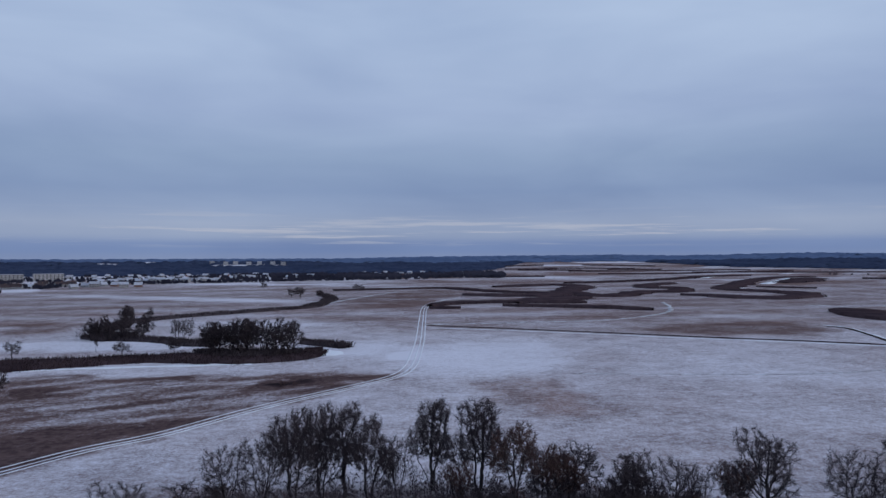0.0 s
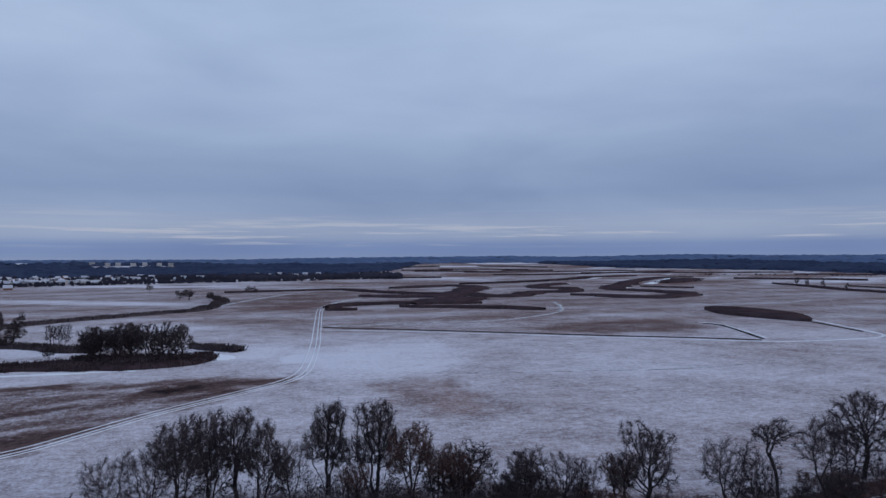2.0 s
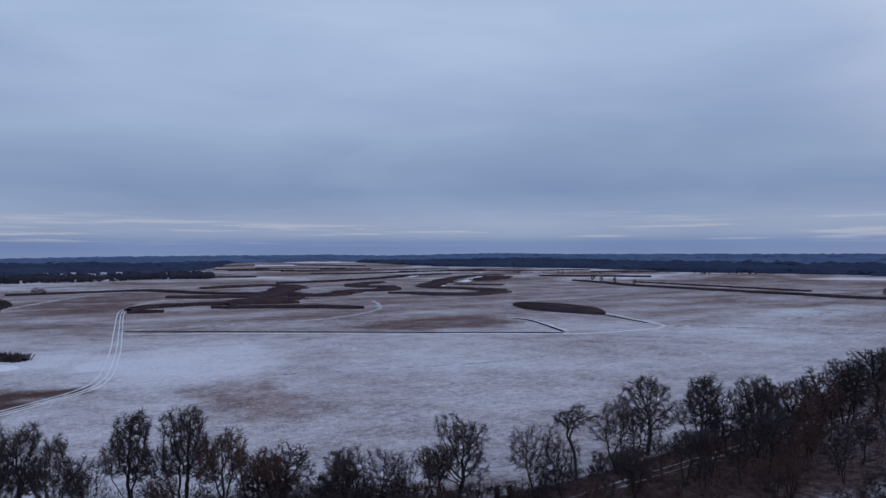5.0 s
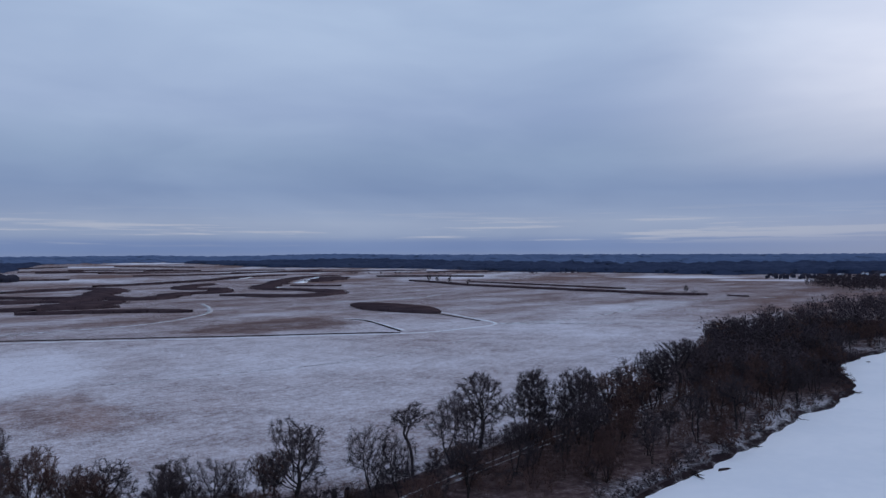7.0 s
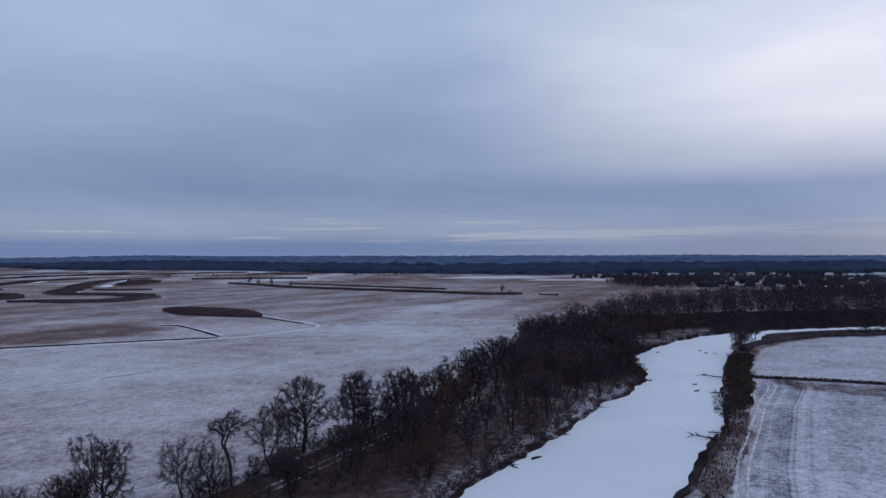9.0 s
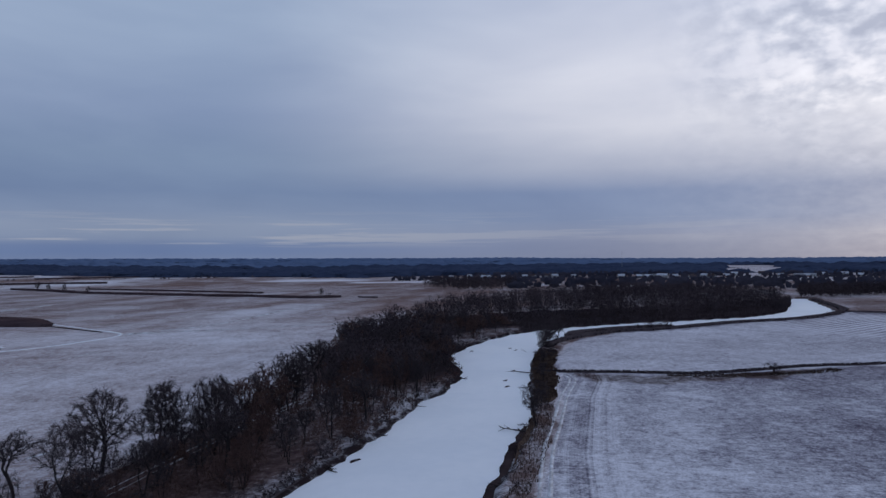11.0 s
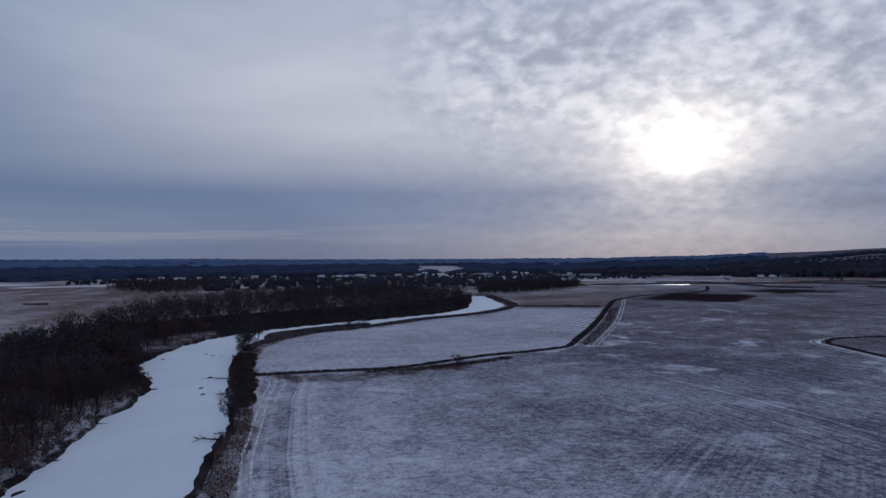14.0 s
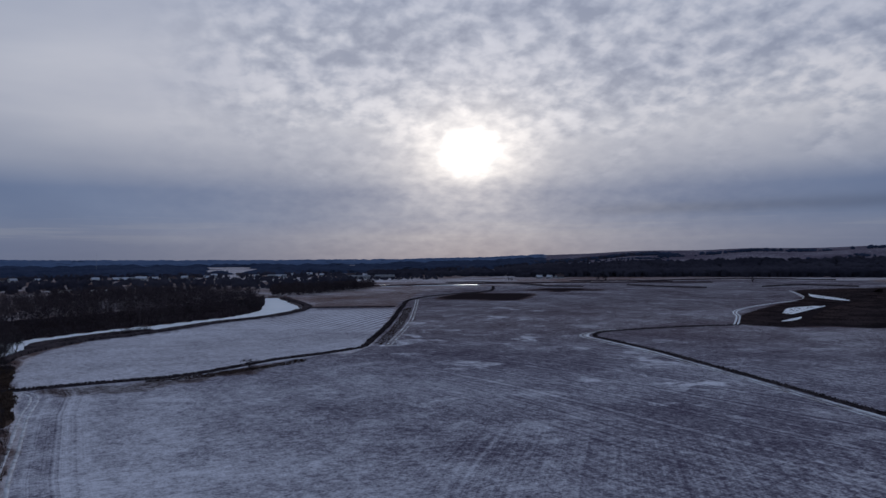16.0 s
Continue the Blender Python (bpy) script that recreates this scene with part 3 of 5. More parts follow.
def wheel_track(name, pts, label, gauge=1.9, rut=0.6, extra=(), material=SNOW):
    line = smooth_line(pts, 3)
    s = sides(line)
    for k, off in enumerate((-gauge / 2, gauge / 2, *extra)):
        ribbon(name, line + s * off, rut, 0.05, material, label, "track", 0.22, k + 0.5)


TRACK = [(-91, 137), (-88, 142), (-79, 159), (-67, 174), (-51, 205), (-31, 235), (-17, 258), (-12, 282), (-11, 325), (-11, 383), (-13, 488), (-15, 625), (-10, 690), (3, 758), (23, 802)]
wheel_track("meadow_track", TRACK, "snow-filled wheel rut of a meadow track", extra=(3.6,))
wheel_track("field_track", [(110, 36), (151, 48), (177, 54), (215, 63), (240, 67.5), (252, 72), (262, 81)], "snowy wheel rut along the field edge", 2.0, 0.75, material=RUTS)
wheel_track("field_track", [(262, 81), (285, 95), (310, 100)], "snowy wheel rut round the headland", 2.0, 0.8)
wheel_track("pond_track", [(381, -280), (430, -318), (484, -357), (539, -432), (584, -503), (634, -545), (730, -612)], "snowy wheel rut beside the ponds", 2.2, 1.1)
wheel_track("ditch_track", [(140, -152), (182, -157), (225, -161), (286, -165), (335, -163), (357, -167), (374, -184), (382, -200)], "snowy wheel rut beside the ditch", 2.2, 1.0, material=TRODDEN)
for pts, w, stuff in (([(330, 467), (310, 384), (297, 356), (272, 347), (220, 343), (150, 374), (79, 408), (36, 428), (-8, 445)], 2.6, SNOW), ([(297, 356), (361, 350), (441, 376), (561, 414), (640, 412), (720, 405)], 3, TRODDEN), ([(-12, 468), (51, 479), (108, 495), (171, 556), (199, 627), (215, 700)], 4, TRODDEN), ([(240, 455), (246, 436), (228, 358)], 2.4, SNOW), ([(297, 356), (370, 300), (420, 262)], 4, TRODDEN), ([(329, 650), (357, 638), (398, 642), (435, 652), (488, 687)], 5, TRODDEN), ([(47, 264), (90, 262), (140, 263), (190, 280), (240, 300)], 0.9, TRODDEN), ([(100, 149), (130, 150), (158, 153), (181, 157)], 0.7, TRODDEN), ([(-118, 640), (-110, 720), (-84, 860), (-60, 960)], 5.0, TRODDEN)):
    ribbon("snow_path", smooth_line(pts, 5), w, 0.06, stuff, "drifted snow lying along a meadow path", "path", 0.5, w)
ribbon("flood_channel_ice", smooth_line([(-260, 268), (-178, 274), (-157, 276), (-138, 281), (-109, 287), (-78, 292)], 4), 4.4, 0.06, ICE, "snow-covered ice in an old channel", "ice", 0.5, 0.2)
sheet("backwater_ice", smooth_line([(-66, 345), (-60, 330), (-52, 316), (-45, 322), (-48, 332), (-58, 338), (-66, 345)], 4)[:-1], 0.05, ICE, "snow-covered ice of a small backwater", "ice")
for ring in ([(417, -331), (390, -316), (393, -333), (413, -355), (432, -360), (417, -331)], [(446, -367), (487, -408), (499, -452), (462, -403), (435, -365), (446, -367)], [(658, -574), (575, -540), (547, -520), (603, -533), (658, -574)]):
    sheet("pond_ice", smooth_line(ring, 5)[:-1], 0.42, ICE, "white snow-covered ice of a wetland pond", "pond")
for pts, w in (([(540, 1200), (600, 1300), (690, 1440), (770, 1580)], 22), ([(960, 2020), (1010, 2090)], 30), ([(412, 1018), (440, 1052)], 12), ([(580, 1600), (700, 1820)], 16)):
    ribbon("oxbow_ice", smooth_line(pts, 10), w, 0.3, ICE, "snow-covered ice of a meandering oxbow", "ice", 0.3, w)
ribbon("open_water", smooth_line([(104, 43.5), (112, 46.5), (123, 50.2), (134, 52), (146, 55), (164, 59.2), (176, 62)], 2), 3.0, -0.93, MARSH, "dark strip of slush along the river bank", "water", 0.6, 0.4)
ribbon("flooded_strip", smooth_line([(1119, -178), (1112, -236), (1101, -275), (1088, -330)], 10), 58, 0.3, GLARE, "wet ice glinting under the low sun", "ice", 0.3, 1)


# ---- reeds and scrub ----
from mathutils.geometry import tessellate_polygon

rng = np.random.default_rng(7)


def blades(px, py, tall, wide, lean=0.25):
    """Upright ragged tufts as two crossed slivers at each place."""
    n = len(px)
    z = height(px, py) - 0.05
    a = rng.uniform(0, math.pi, n)
    h = tall * rng.uniform(0.84, 1.02, n)
    w = wide * rng.uniform(0.6, 1.3, n)
    lx, ly = rng.normal(0, lean, n) * h, rng.normal(0, lean, n) * h
    verts, tris = [], []
    for turn in (0.0, math.pi / 2):
        c, s = np.cos(a + turn) * w * 0.5, np.sin(a + turn) * w * 0.5
        base = np.stack([px - c, py - s, z], 1), np.stack([px + c, py + s, z], 1)
        tip = np.stack([px + lx + c * 0.8, py + ly + s * 0.8, z + h], 1), np.stack([px + lx - c * 0.5, py + ly - s * 0.5, z + h * 0.8], 1)
        v = np.stack([base[0], base[1], tip[0], tip[1]], 1).reshape(-1, 3)
        k = np.arange(n)[:, None] * 4 + len(verts) * n * 4
        verts.append(v)
        tris.append(np.concatenate([k + [0, 1, 2], k + [0, 2, 3]]))
    return np.vstack(verts), np.vstack(tris)


def reed_belt(pts, width, tall, label="belt of dark dry reeds along an old meander", material=None, density=0.16, wide=0.6, name="reed_belt", core=0.82):
    line = smooth_line(pts, 6)
    s = sides(line)
    seed = line[0, 0] * 0.013
    w = width * 0.5 * (1 + 0.35 * ripple(line[:, 0], line[:, 1], 60, seed) + 0.2 * ripple(line[:, 0], line[:, 1], 17, seed))
    w = w * np.minimum(1, 0.25 + np.minimum(np.arange(len(w)), np.arange(len(w))[::-1]) * 6 / (width + 1))
    length = np.linalg.norm(np.diff(line, axis=0), axis=1).sum()
    n = int(np.clip(length * width * density, 60, 9000))
    i = rng.uniform(0, len(line) - 1.001, n)
    k, f = i.astype(int), (i % 1)[:, None]
    off = rng.uniform(-1, 1, n)
    at = line[k] * (1 - f) + line[k + 1] * f + s[k] * (off * w[k])[:, None]
    v, t = blades(at[:, 0], at[:, 1], tall, wide)
    m = len(line)
    a, b = line + s * (w * 0.92)[:, None], line - s * (w * 0.92)[:, None]
    bumps = tall * (core + 0.12 * ripple(line[:, 0], line[:, 1], 23, seed))
    za, zb, zc = height(a[:, 0], a[:, 1]) - 0.2, height(b[:, 0], b[:, 1]) - 0.2, height(line[:, 0], line[:, 1]) + bumps
    a2, b2 = line + s * (w * 0.8)[:, None], line - s * (w * 0.8)[:, None]
    body = np.vstack([np.column_stack([a, za]), np.column_stack([a2, zc]), np.column_stack([b2, zc]), np.column_stack([b, zb])])
    j = np.arange(m - 1)[:, None] + len(v)
    tri = [np.concatenate([j + [r * m, r * m + 1, (r + 1) * m + 1], j + [r * m, (r + 1) * m + 1, (r + 1) * m]]) for r in range(3)]
    ob = triangles(name, np.vstack([v, body]), np.vstack([t, *tri]), material or REED)
    return tagged(ob, label, "reeds", kind="stuff")


def reed_patch(ring, tall, label, material=None, density=0.16, wide=0.6, name="reed_bed", core=0.8):
    ring = smooth_line([*ring, ring[0]], 6)[:-1]
    lo, hi = ring.min(0), ring.max(0)
    n = int(np.prod(hi - lo) * density)
    at = rng.uniform(lo, hi, (n, 2))
    at = at[inside(at, ring)]
    v, t = blades(at[:, 0], at[:, 1], tall, wide)
    n = len(ring)
    z = height(ring[:, 0], ring[:, 1])
    body = np.vstack([np.column_stack([ring, z - 0.2]), np.column_stack([ring, z + tall * core])])
    j, k = np.arange(n)[:, None], (np.arange(n)[:, None] + 1) % n
    top = np.array(tessellate_polygon([[Vector((*p, 0)) for p in ring]])) + n
    tri = [np.hstack([j, k, k + n]) + len(v), np.hstack([j, k + n, j + n]) + len(v), top + len(v)]
    ob = triangles(name, np.vstack([v, body]), np.vstack([t, *tri]), material or REED)
    return tagged(ob, label, "reeds", kind="stuff")


# old meanders on the far meadow
reed_patch([(309, 574), (296, 530), (299, 497), (306, 468), (314, 447), (320, 449), (334, 474), (345, 510), (343, 560), (330, 590)], 2.6, "dense island of dark reeds in the meadow", density=0.4, wide=0.6)
reed_belt([(-12, 618), (15, 617)], 12, 2.4)
reed_belt([(54, 648), (89, 643), (136, 622), (172, 588)], 20, 2.6)
reed_belt([(-12, 648), (9, 689), (48, 705), (96, 700), (140, 700)], 30, 2.4)
reed_belt([(66, 690), (110, 750), (160, 790)], 70, 2.2, density=0.08)
reed_belt([(-152, 993), (-84, 1026), (-4, 1060), (29, 1017), (71, 942), (149, 874)], 24, 2.6)
reed_belt([(24, 854), (77, 837), (131, 847), (176, 987), (211, 1110), (184, 1187), (102, 1119), (79, 1098)], 42, 2.8, density=0.1)
reed_belt([(217, 1271), (339, 1358), (507, 1542), (639, 1736), (794, 1841)], 40, 3.0, density=0.06, wide=1.4)
reed_belt([(165, 903), (172, 825), (207, 829), (256, 912), (304, 925), (339, 1033), (305, 1057), (327, 1148), (402, 1253)], 34, 2.8, density=0.1)
reed_belt([(278, 838), (303, 823), (327, 775), (357, 762), (407, 803), (430, 870), (410, 934), (395, 989), (415, 1048), (493, 1186), (565, 1332), (750, 1608), (883, 1703)], 36, 2.8, density=0.08)
reed_belt([(477, 1087), (506, 1040), (531, 1018)], 22, 2.4)
reed_belt([(600, 1250), (700, 1390), (800, 1560)], 60, 2.6, density=0.05, wide=1.5)
for pts in ([(445, 2043), (686, 2087), (952, 2333), (1227, 2520)], [(800, 2300), (1100, 2250), (1500, 2200)], [(500, 2500), (900, 2650), (1200, 2800)], [(60, 1750), (150, 1780), (250, 1760)], [(1300, 1900), (1500, 1750), (1700, 1650)], [(880, 1500), (1000, 1400), (1050, 1300)]):
    reed_belt(pts, 30, 4.0, density=0.04, wide=2.2, label="distant dark strip of reeds and scrub")
reed_belt([(761, 1170), (735, 1036), (696, 907), (690, 816), (685, 673), (686, 575), (676, 518), (703, 474)], 20, 2.8)
reed_belt([(800, 1030), (790, 900), (770, 720), (760, 640)], 10, 2.4)
reed_belt([(706, 452), (705, 426)], 8, 1.8)
# drainage ditches with dark overgrown banks
for pts in ([(-10, 460), (81, 416), (153, 380), (219, 347)], [(236, 440), (243, 431), (223, 352)], [(317, 448), (304, 380)]):
    reed_belt(pts, 2.0, 0.5, "dark overgrown drainage ditch in the meadow", MARSH, 1.0, 0.6, "ditch")
# the old channel by the near clumps of trees
reed_belt([(-206, 418), (-204, 446), (-213, 500), (-191, 544), (-162, 578), (-137, 610), (-119, 640), (-122, 776), (-150, 879)], 14, 2.8, "belt of rusty scrub along an old channel", TWIG, 0.5, 0.5, core=0.5)
reed_belt([(-250, 268), (-186, 280), (-163, 289), (-147, 296), (-129, 304), (-107, 308), (-80, 307), (-63, 317), (-60, 336)], 29, 2.2, "dark rusty reed bank beside an old channel", REED, 0.9, 0.3, core=0.55)
reed_belt([(-196, 388), (-160, 379), (-134, 365), (-112, 352)], 15, 2.6, "dark scrub on the channel bank", TWIG, 0.9, 0.4, core=0.45)
reed_belt([(-110, 318), (-98, 318), (-80, 315), (-64, 320)], 18, 3.4, "dark undergrowth beneath a clump of trees", TWIG, 1.6, 0.3, core=0.5)
reed_belt([(-72, 362), (-57, 354), (-46, 344)], 9, 3.2, "low dark willow scrub at the backwater", TWIG, 1.8, 0.35, core=0.5)
reed_belt([(-192, 392), (-178, 380), (-166, 384)], 15, 4.5, "dense dark thicket at the bend of the channel", TWIG, 1.2, 0.4, core=0.45)
reed_belt([(379, 108), (404, 109), (428, 98), (447, 84), (461, 66)], 9, 1.3, "dark reeds on a low spit of the river bank", TWIG, 1.4, 0.4)
# wetland round the ponds
reed_patch([(384, -285), (450, -339), (524, -428), (606, -525), (727, -618), (744, -691), (725, -740), (560, -560), (535, -515), (505, -460), (440, -368), (420, -362), (388, -318), (372, -322), (357, -299)], 0.7, "dark reed bed round the frozen ponds", MARSH, 0.06, 1.2, core=0.45)
reed_patch([(372, -324), (385, -338), (420, -372), (470, -428), (500, -470), (540, -520), (745, -768), (560, -640), (420, -440), (339, -349)], 0.7, "dark reed bed south of the frozen ponds", MARSH, 0.06, 1.2, core=0.45)
reed_belt([(203, 65), (222, 71.5), (240, 77), (256, 82.5), (272, 88), (296, 95), (318, 100.5)], 9, 0.9, "thick rust-brown grass on the river bank", RUST, 3.0, 0.3, core=0.3)
# ditches and hedge lines between the fields
reed_belt([(258, 83), (268, 54), (275, 30), (293, 10), (309, -5), (324, -27), (339, -45)], 2.8, 1.1, "ragged hedge of low scrub on the field ditch", TWIG, 3.0, 0.4, "field_hedge", 0.42)
reed_belt([(266, 40), (272, 24), (284, 6), (296, -9), (306, -16)], 6, 0.7, "rust-brown grass along the ditch", RUST, 3.0, 0.22, core=-0.4)
reed_belt([(339, -45), (365, -53), (460, -79), (606, -115), (712, -144), (793, -193), (866, -276), (1010, -330)], 3.6, 1.1, "dark overgrown ditch beside a field track", TWIG, 1.2, 0.5, "field_hedge", 0.45)
reed_belt([(348, -55), (460, -86), (606, -121)], 6, 0.4, "rust-brown verge of the field track", RUST, 1.6, 0.3, core=-0.6)
reed_belt([(632, -39), (626, -75), (620, -112)], 3, 1.3, "dark hedge at the field's far end", TWIG, 1.0, 0.6, "field_hedge")
reed_belt([(142, -157), (182, -161), (225, -165), (286, -170), (333, -169), (349, -170), (368, -184), (376, -205), (381, -240), (378, -281)], 2.4, 0.9, "dark overgrown ditch across the fields", TWIG, 2.0, 0.4, "field_hedge", 0.4)
edge_line = smooth_line([(142, -154.4), (182, -158.3), (225, -162.2), (286, -167.2), (333, -166.4), (351, -167), (371, -182), (379, -204)], 3)
ribbon("snow_edge", edge_line, 1.3, 0.04, SNOW, "strip of snow left beside the field ditch", "snow strip", 0.7, 0.4)
reed_belt([(1075, -60), (1100, -203), (1120, -400), (1080, -560), (1010, -700)], 16, 2.2, "distant dark strip of reeds and scrub", REED, 0.1, 1.4)
# river banks
reed_belt([(105, 40), (121, 44), (150, 51.5), (183, 60), (214, 69), (242, 77), (270, 90), (295, 97), (320, 103)], 6.0, 0.7, "rust-brown reeds on the southern river bank", RUST, 2.0, 0.13, core=-0.4)
reed_belt([(330, 106), (365, 106), (410, 94), (435, 72), (470, 49), (505, 28), (549, -8), (609, -30), (655, -38), (720, -32), (800, -22)], 6, 1.5, "dark reeds on the southern river bank", TWIG, 1.0, 0.6)
reed_belt([(75, 79), (97, 84), (127, 90), (155, 95), (182, 102), (238, 113), (290, 141), (351, 150), (398, 146), (440, 130), (489, 97), (526, 63), (565, 34), (623, 10), (700, 5)], 3.0, 0.6, "dark brambles on the northern river bank", TWIG, 0.7, 0.3, core=-0.3)


# ---- bare trees ----
def tube(verts, tris, line, radii, k):
    """A tapered tube of k sides along a line."""
    base = len(verts)
    line = [Vector(p) for p in line]
    for i, p in enumerate(line):
        d = (line[min(i + 1, len(line) - 1)] - line[max(i - 1, 0)]).normalized()
        u = d.orthogonal().normalized()
        v = d.cross(u)
        for j in range(k):
            a = 2 * math.pi * j / k
            verts.append(p + (u * math.cos(a) + v * math.sin(a)) * radii[i])
    for i in range(len(line) - 1):
        for j in range(k):
            a, b = base + i * k + j, base + i * k + (j + 1) % k
            tris.append((a, b, b + k))
            tris.append((a, b + k, a + k))


def grow(rnd, start, way, length, bend, lift, n):
    line, p, d = [start.copy()], start.copy(), way.normalized()
    for _ in range(n):
        d = (d + Vector((rnd.gauss(0, bend), rnd.gauss(0, bend), rnd.gauss(0, bend) + lift))).normalized()
        p = p + d * (length / n)
        line.append(p.copy())
    return line


def along(line, t):
    f = t * (len(line) - 1)
    i = min(int(f), len(line) - 2)
    return line[i].lerp(line[i + 1], f - i), (line[i + 1] - line[i]).normalized()


def unit(v):
    return v / (np.linalg.norm(v, axis=-1, keepdims=True) + 1e-9)


def bare_tree(seed, tall, stems=1, wide=0.62, base=0.25, lobes=7, buds=420, step=0.042, lean=0.06, twigs=5, sprays=2, twig_wide=0.04, twig_long=0.055, twig_mat=None, flat=1.0, girth=0.020, solid=0.62, category="tree", label="leafless deciduous tree with a dense twiggy crown", name="bare_tree", sides_=6):
    """A leafless tree whose boughs grow towards buds spread over a lobed, rounded crown: trunk and boughs in one mesh, fine twigs in another."""
    r = np.random.default_rng(seed)
    half, low, high = tall * wide * 0.5, tall * base, tall
    # the crown: one wide body and smaller lobes round it
    mid = np.array([0, 0, (low + high) / 2])
    body = np.array([half, half, (high - low) / 2 * flat])
    if flat < 1:
        mid[2] = high - body[2]
    centres, radii = [mid], [body * solid]
    for i in range(lobes):
        a, u = 2.4 * i + r.uniform(-0.5, 0.5), r.uniform(-0.75, 0.9)
        ring = math.sqrt(max(0.0, 1 - u * u))
        k = r.uniform(0.30, 0.46)
        centres.append(mid + body * np.array([math.cos(a) * ring, math.sin(a) * ring, u]) * (1.02 - k))
        radii.append(np.minimum(body * k * 1.15, half * 0.55) * r.uniform(0.85, 1.15, 3))
    centres, radii = np.array(centres), np.array(radii)
    vol = radii.prod(1) ** 0.75
    pick = r.choice(len(centres), buds, p=vol / vol.sum())
    bud = centres[pick] + radii[pick] * unit(r.normal(size=(buds, 3))) * (r.uniform(0, 1, (buds, 1)) ** 0.28)
    bud = bud[(bud[:, 2] > 0.06 * tall) & (bud[:, 2] < tall)]
    # trunks up to the crown
    s = step * tall
    nodes, parents = [], []
    for k in range(stems):
        a = 6.283 * k / stems + r.uniform(-0.6, 0.6)
        foot = np.array([math.cos(a), math.sin(a), 0]) * (0 if stems == 1 else 0.018 * tall) + (0, 0, -0.3)
        way = np.array([math.cos(a) * lean, math.sin(a) * lean, 1.0])
        p, last = foot, -1
        for j in range(max(2, int((low * 1.25 + 0.1 * tall * r.random()) / s))):
            nodes.append(p)
            parents.append(last)
            last = len(nodes) - 1
            way = unit(way + r.normal(0, 0.10, 3) * (1, 1, 0.3))
            p = p + way * s
    nodes = [np.array(p) for p in nodes]
    live = np.ones(len(bud), bool)
    for _ in range(70):
        if not live.any():
            break
        pts = np.array(nodes)
        d = np.linalg.norm(bud[live][:, None] - pts[None], axis=2)
        near = d.argmin(1)
        pull = {}
        for b, i in zip(bud[live], near):
            pull.setdefault(int(i), []).append(b)
        for i, group in pull.items():
            g = unit(unit(np.array(group) - pts[i]).sum(0))
            if parents[i] >= 0:
                g = unit(g + 0.45 * unit(pts[i] - pts[parents[i]]))
            g = unit(g + r.normal(0, 0.18, 3) + (0, 0, 0.14))
            nodes.append(pts[i] + g * s)
            parents.append(i)
        new_pts = np.array(nodes[len(pts):])
        ix = np.where(live)[0]
        hit = np.linalg.norm(bud[ix][:, None] - new_pts[None], axis=2).min(1) < 1.05 * s
        live[ix[hit]] = False
    n = len(nodes)
    pts = np.array(nodes)
    load = np.zeros(n)
    kids = [[] for _ in range(n)]
    for i in range(n - 1, -1, -1):
        load[i] = max(load[i], 1)
        if parents[i] >= 0:
            load[parents[i]] += load[i]
            kids[parents[i]].append(i)
    top = girth * tall * (1.0 if stems == 1 else 0.75)
    rad = top * (load / load.max()) ** 0.5 + 0.009
    wood_v, wood_t, fine_v, fine_t = [], [], [], []
    starts = [i for i in range(n) if parents[i] < 0]
    todo = [(-1, i) for i in starts]
    while todo:
        before, i = todo.pop()
        chain = [i] if before < 0 else [before, i]
        while kids[i]:
            order = sorted(kids[i], key=lambda c: -load[c])
            todo += [(i, c) for c in order[1:]]
            i = order[0]
            chain.append(i)
        w = [rad[c] for c in chain]
        if before >= 0:
            w[0] = min(w[0], w[1] * 1.25)
        elif len(w) > 2:
            w[0] *= 1.35
        k = sides_ if w[min(1, len(w) - 1)] > 0.10 * tall / 16 else 3
        if len(chain) > 1:
            tube(wood_v, wood_t, [pts[c] for c in chain], w, k)
    # fine twigs on all the thin wood
    thin = np.where(load <= max(6, 0.012 * load.max()))[0]
    thin = thin[[parents[i] >= 0 for i in thin]]
    par = np.array(parents)[thin]
    reps = np.repeat(np.arange(len(thin)), twigs)
    f = r.uniform(0, 1, (len(reps), 1))
    a = pts[thin][reps] * f + pts[par][reps] * (1 - f)
    way = unit(pts[thin] - pts[par])[reps]
    out = unit(a - (mid - (0, 0, 0.25 * tall)))
    d = unit(0.55 * way + 0.35 * out + 0.75 * unit(r.normal(size=a.shape)))
    ln = twig_long * tall * r.uniform(0.5, 1.25, (len(a), 1))
    segs = [(a, a + d * ln, twig_wide)]
    for _ in range(sprays):
        g = r.uniform(0.2, 0.95, (len(a), 1))
        b = a + d * ln * g
        e = unit(d + 0.85 * unit(r.normal(size=a.shape)))
        segs.append((b, b + e * ln * r.uniform(0.35, 0.8, (len(a), 1)), twig_wide * 0.8))
    p0, p1 = np.vstack([q[0] for q in segs]), np.vstack([q[1] for q in segs])
    ww = np.concatenate([np.full(len(q[0]), q[2]) for q in segs])[:, None]
    side = unit(np.cross(p1 - p0, r.normal(size=p0.shape))) * ww * 0.5
    fine_v = np.stack([p0 - side, p0 + side, p1], 1).reshape(-1, 3)
    fine_t = np.arange(len(fine_v)).reshape(-1, 3)
    k = tall / np.quantile(fine_v[:, 2], 0.997)
    wood_v = np.array([tuple(p) for p in wood_v]) * k
    root = tagged(new(name), label, category)
    root.empty_display_size = 0.5
    triangles("trunk", wood_v, wood_t, BARK, root, "dark furrowed trunk and limbs")
    triangles("crown", fine_v * k, fine_t, twig_mat or TWIG, root)
    return root


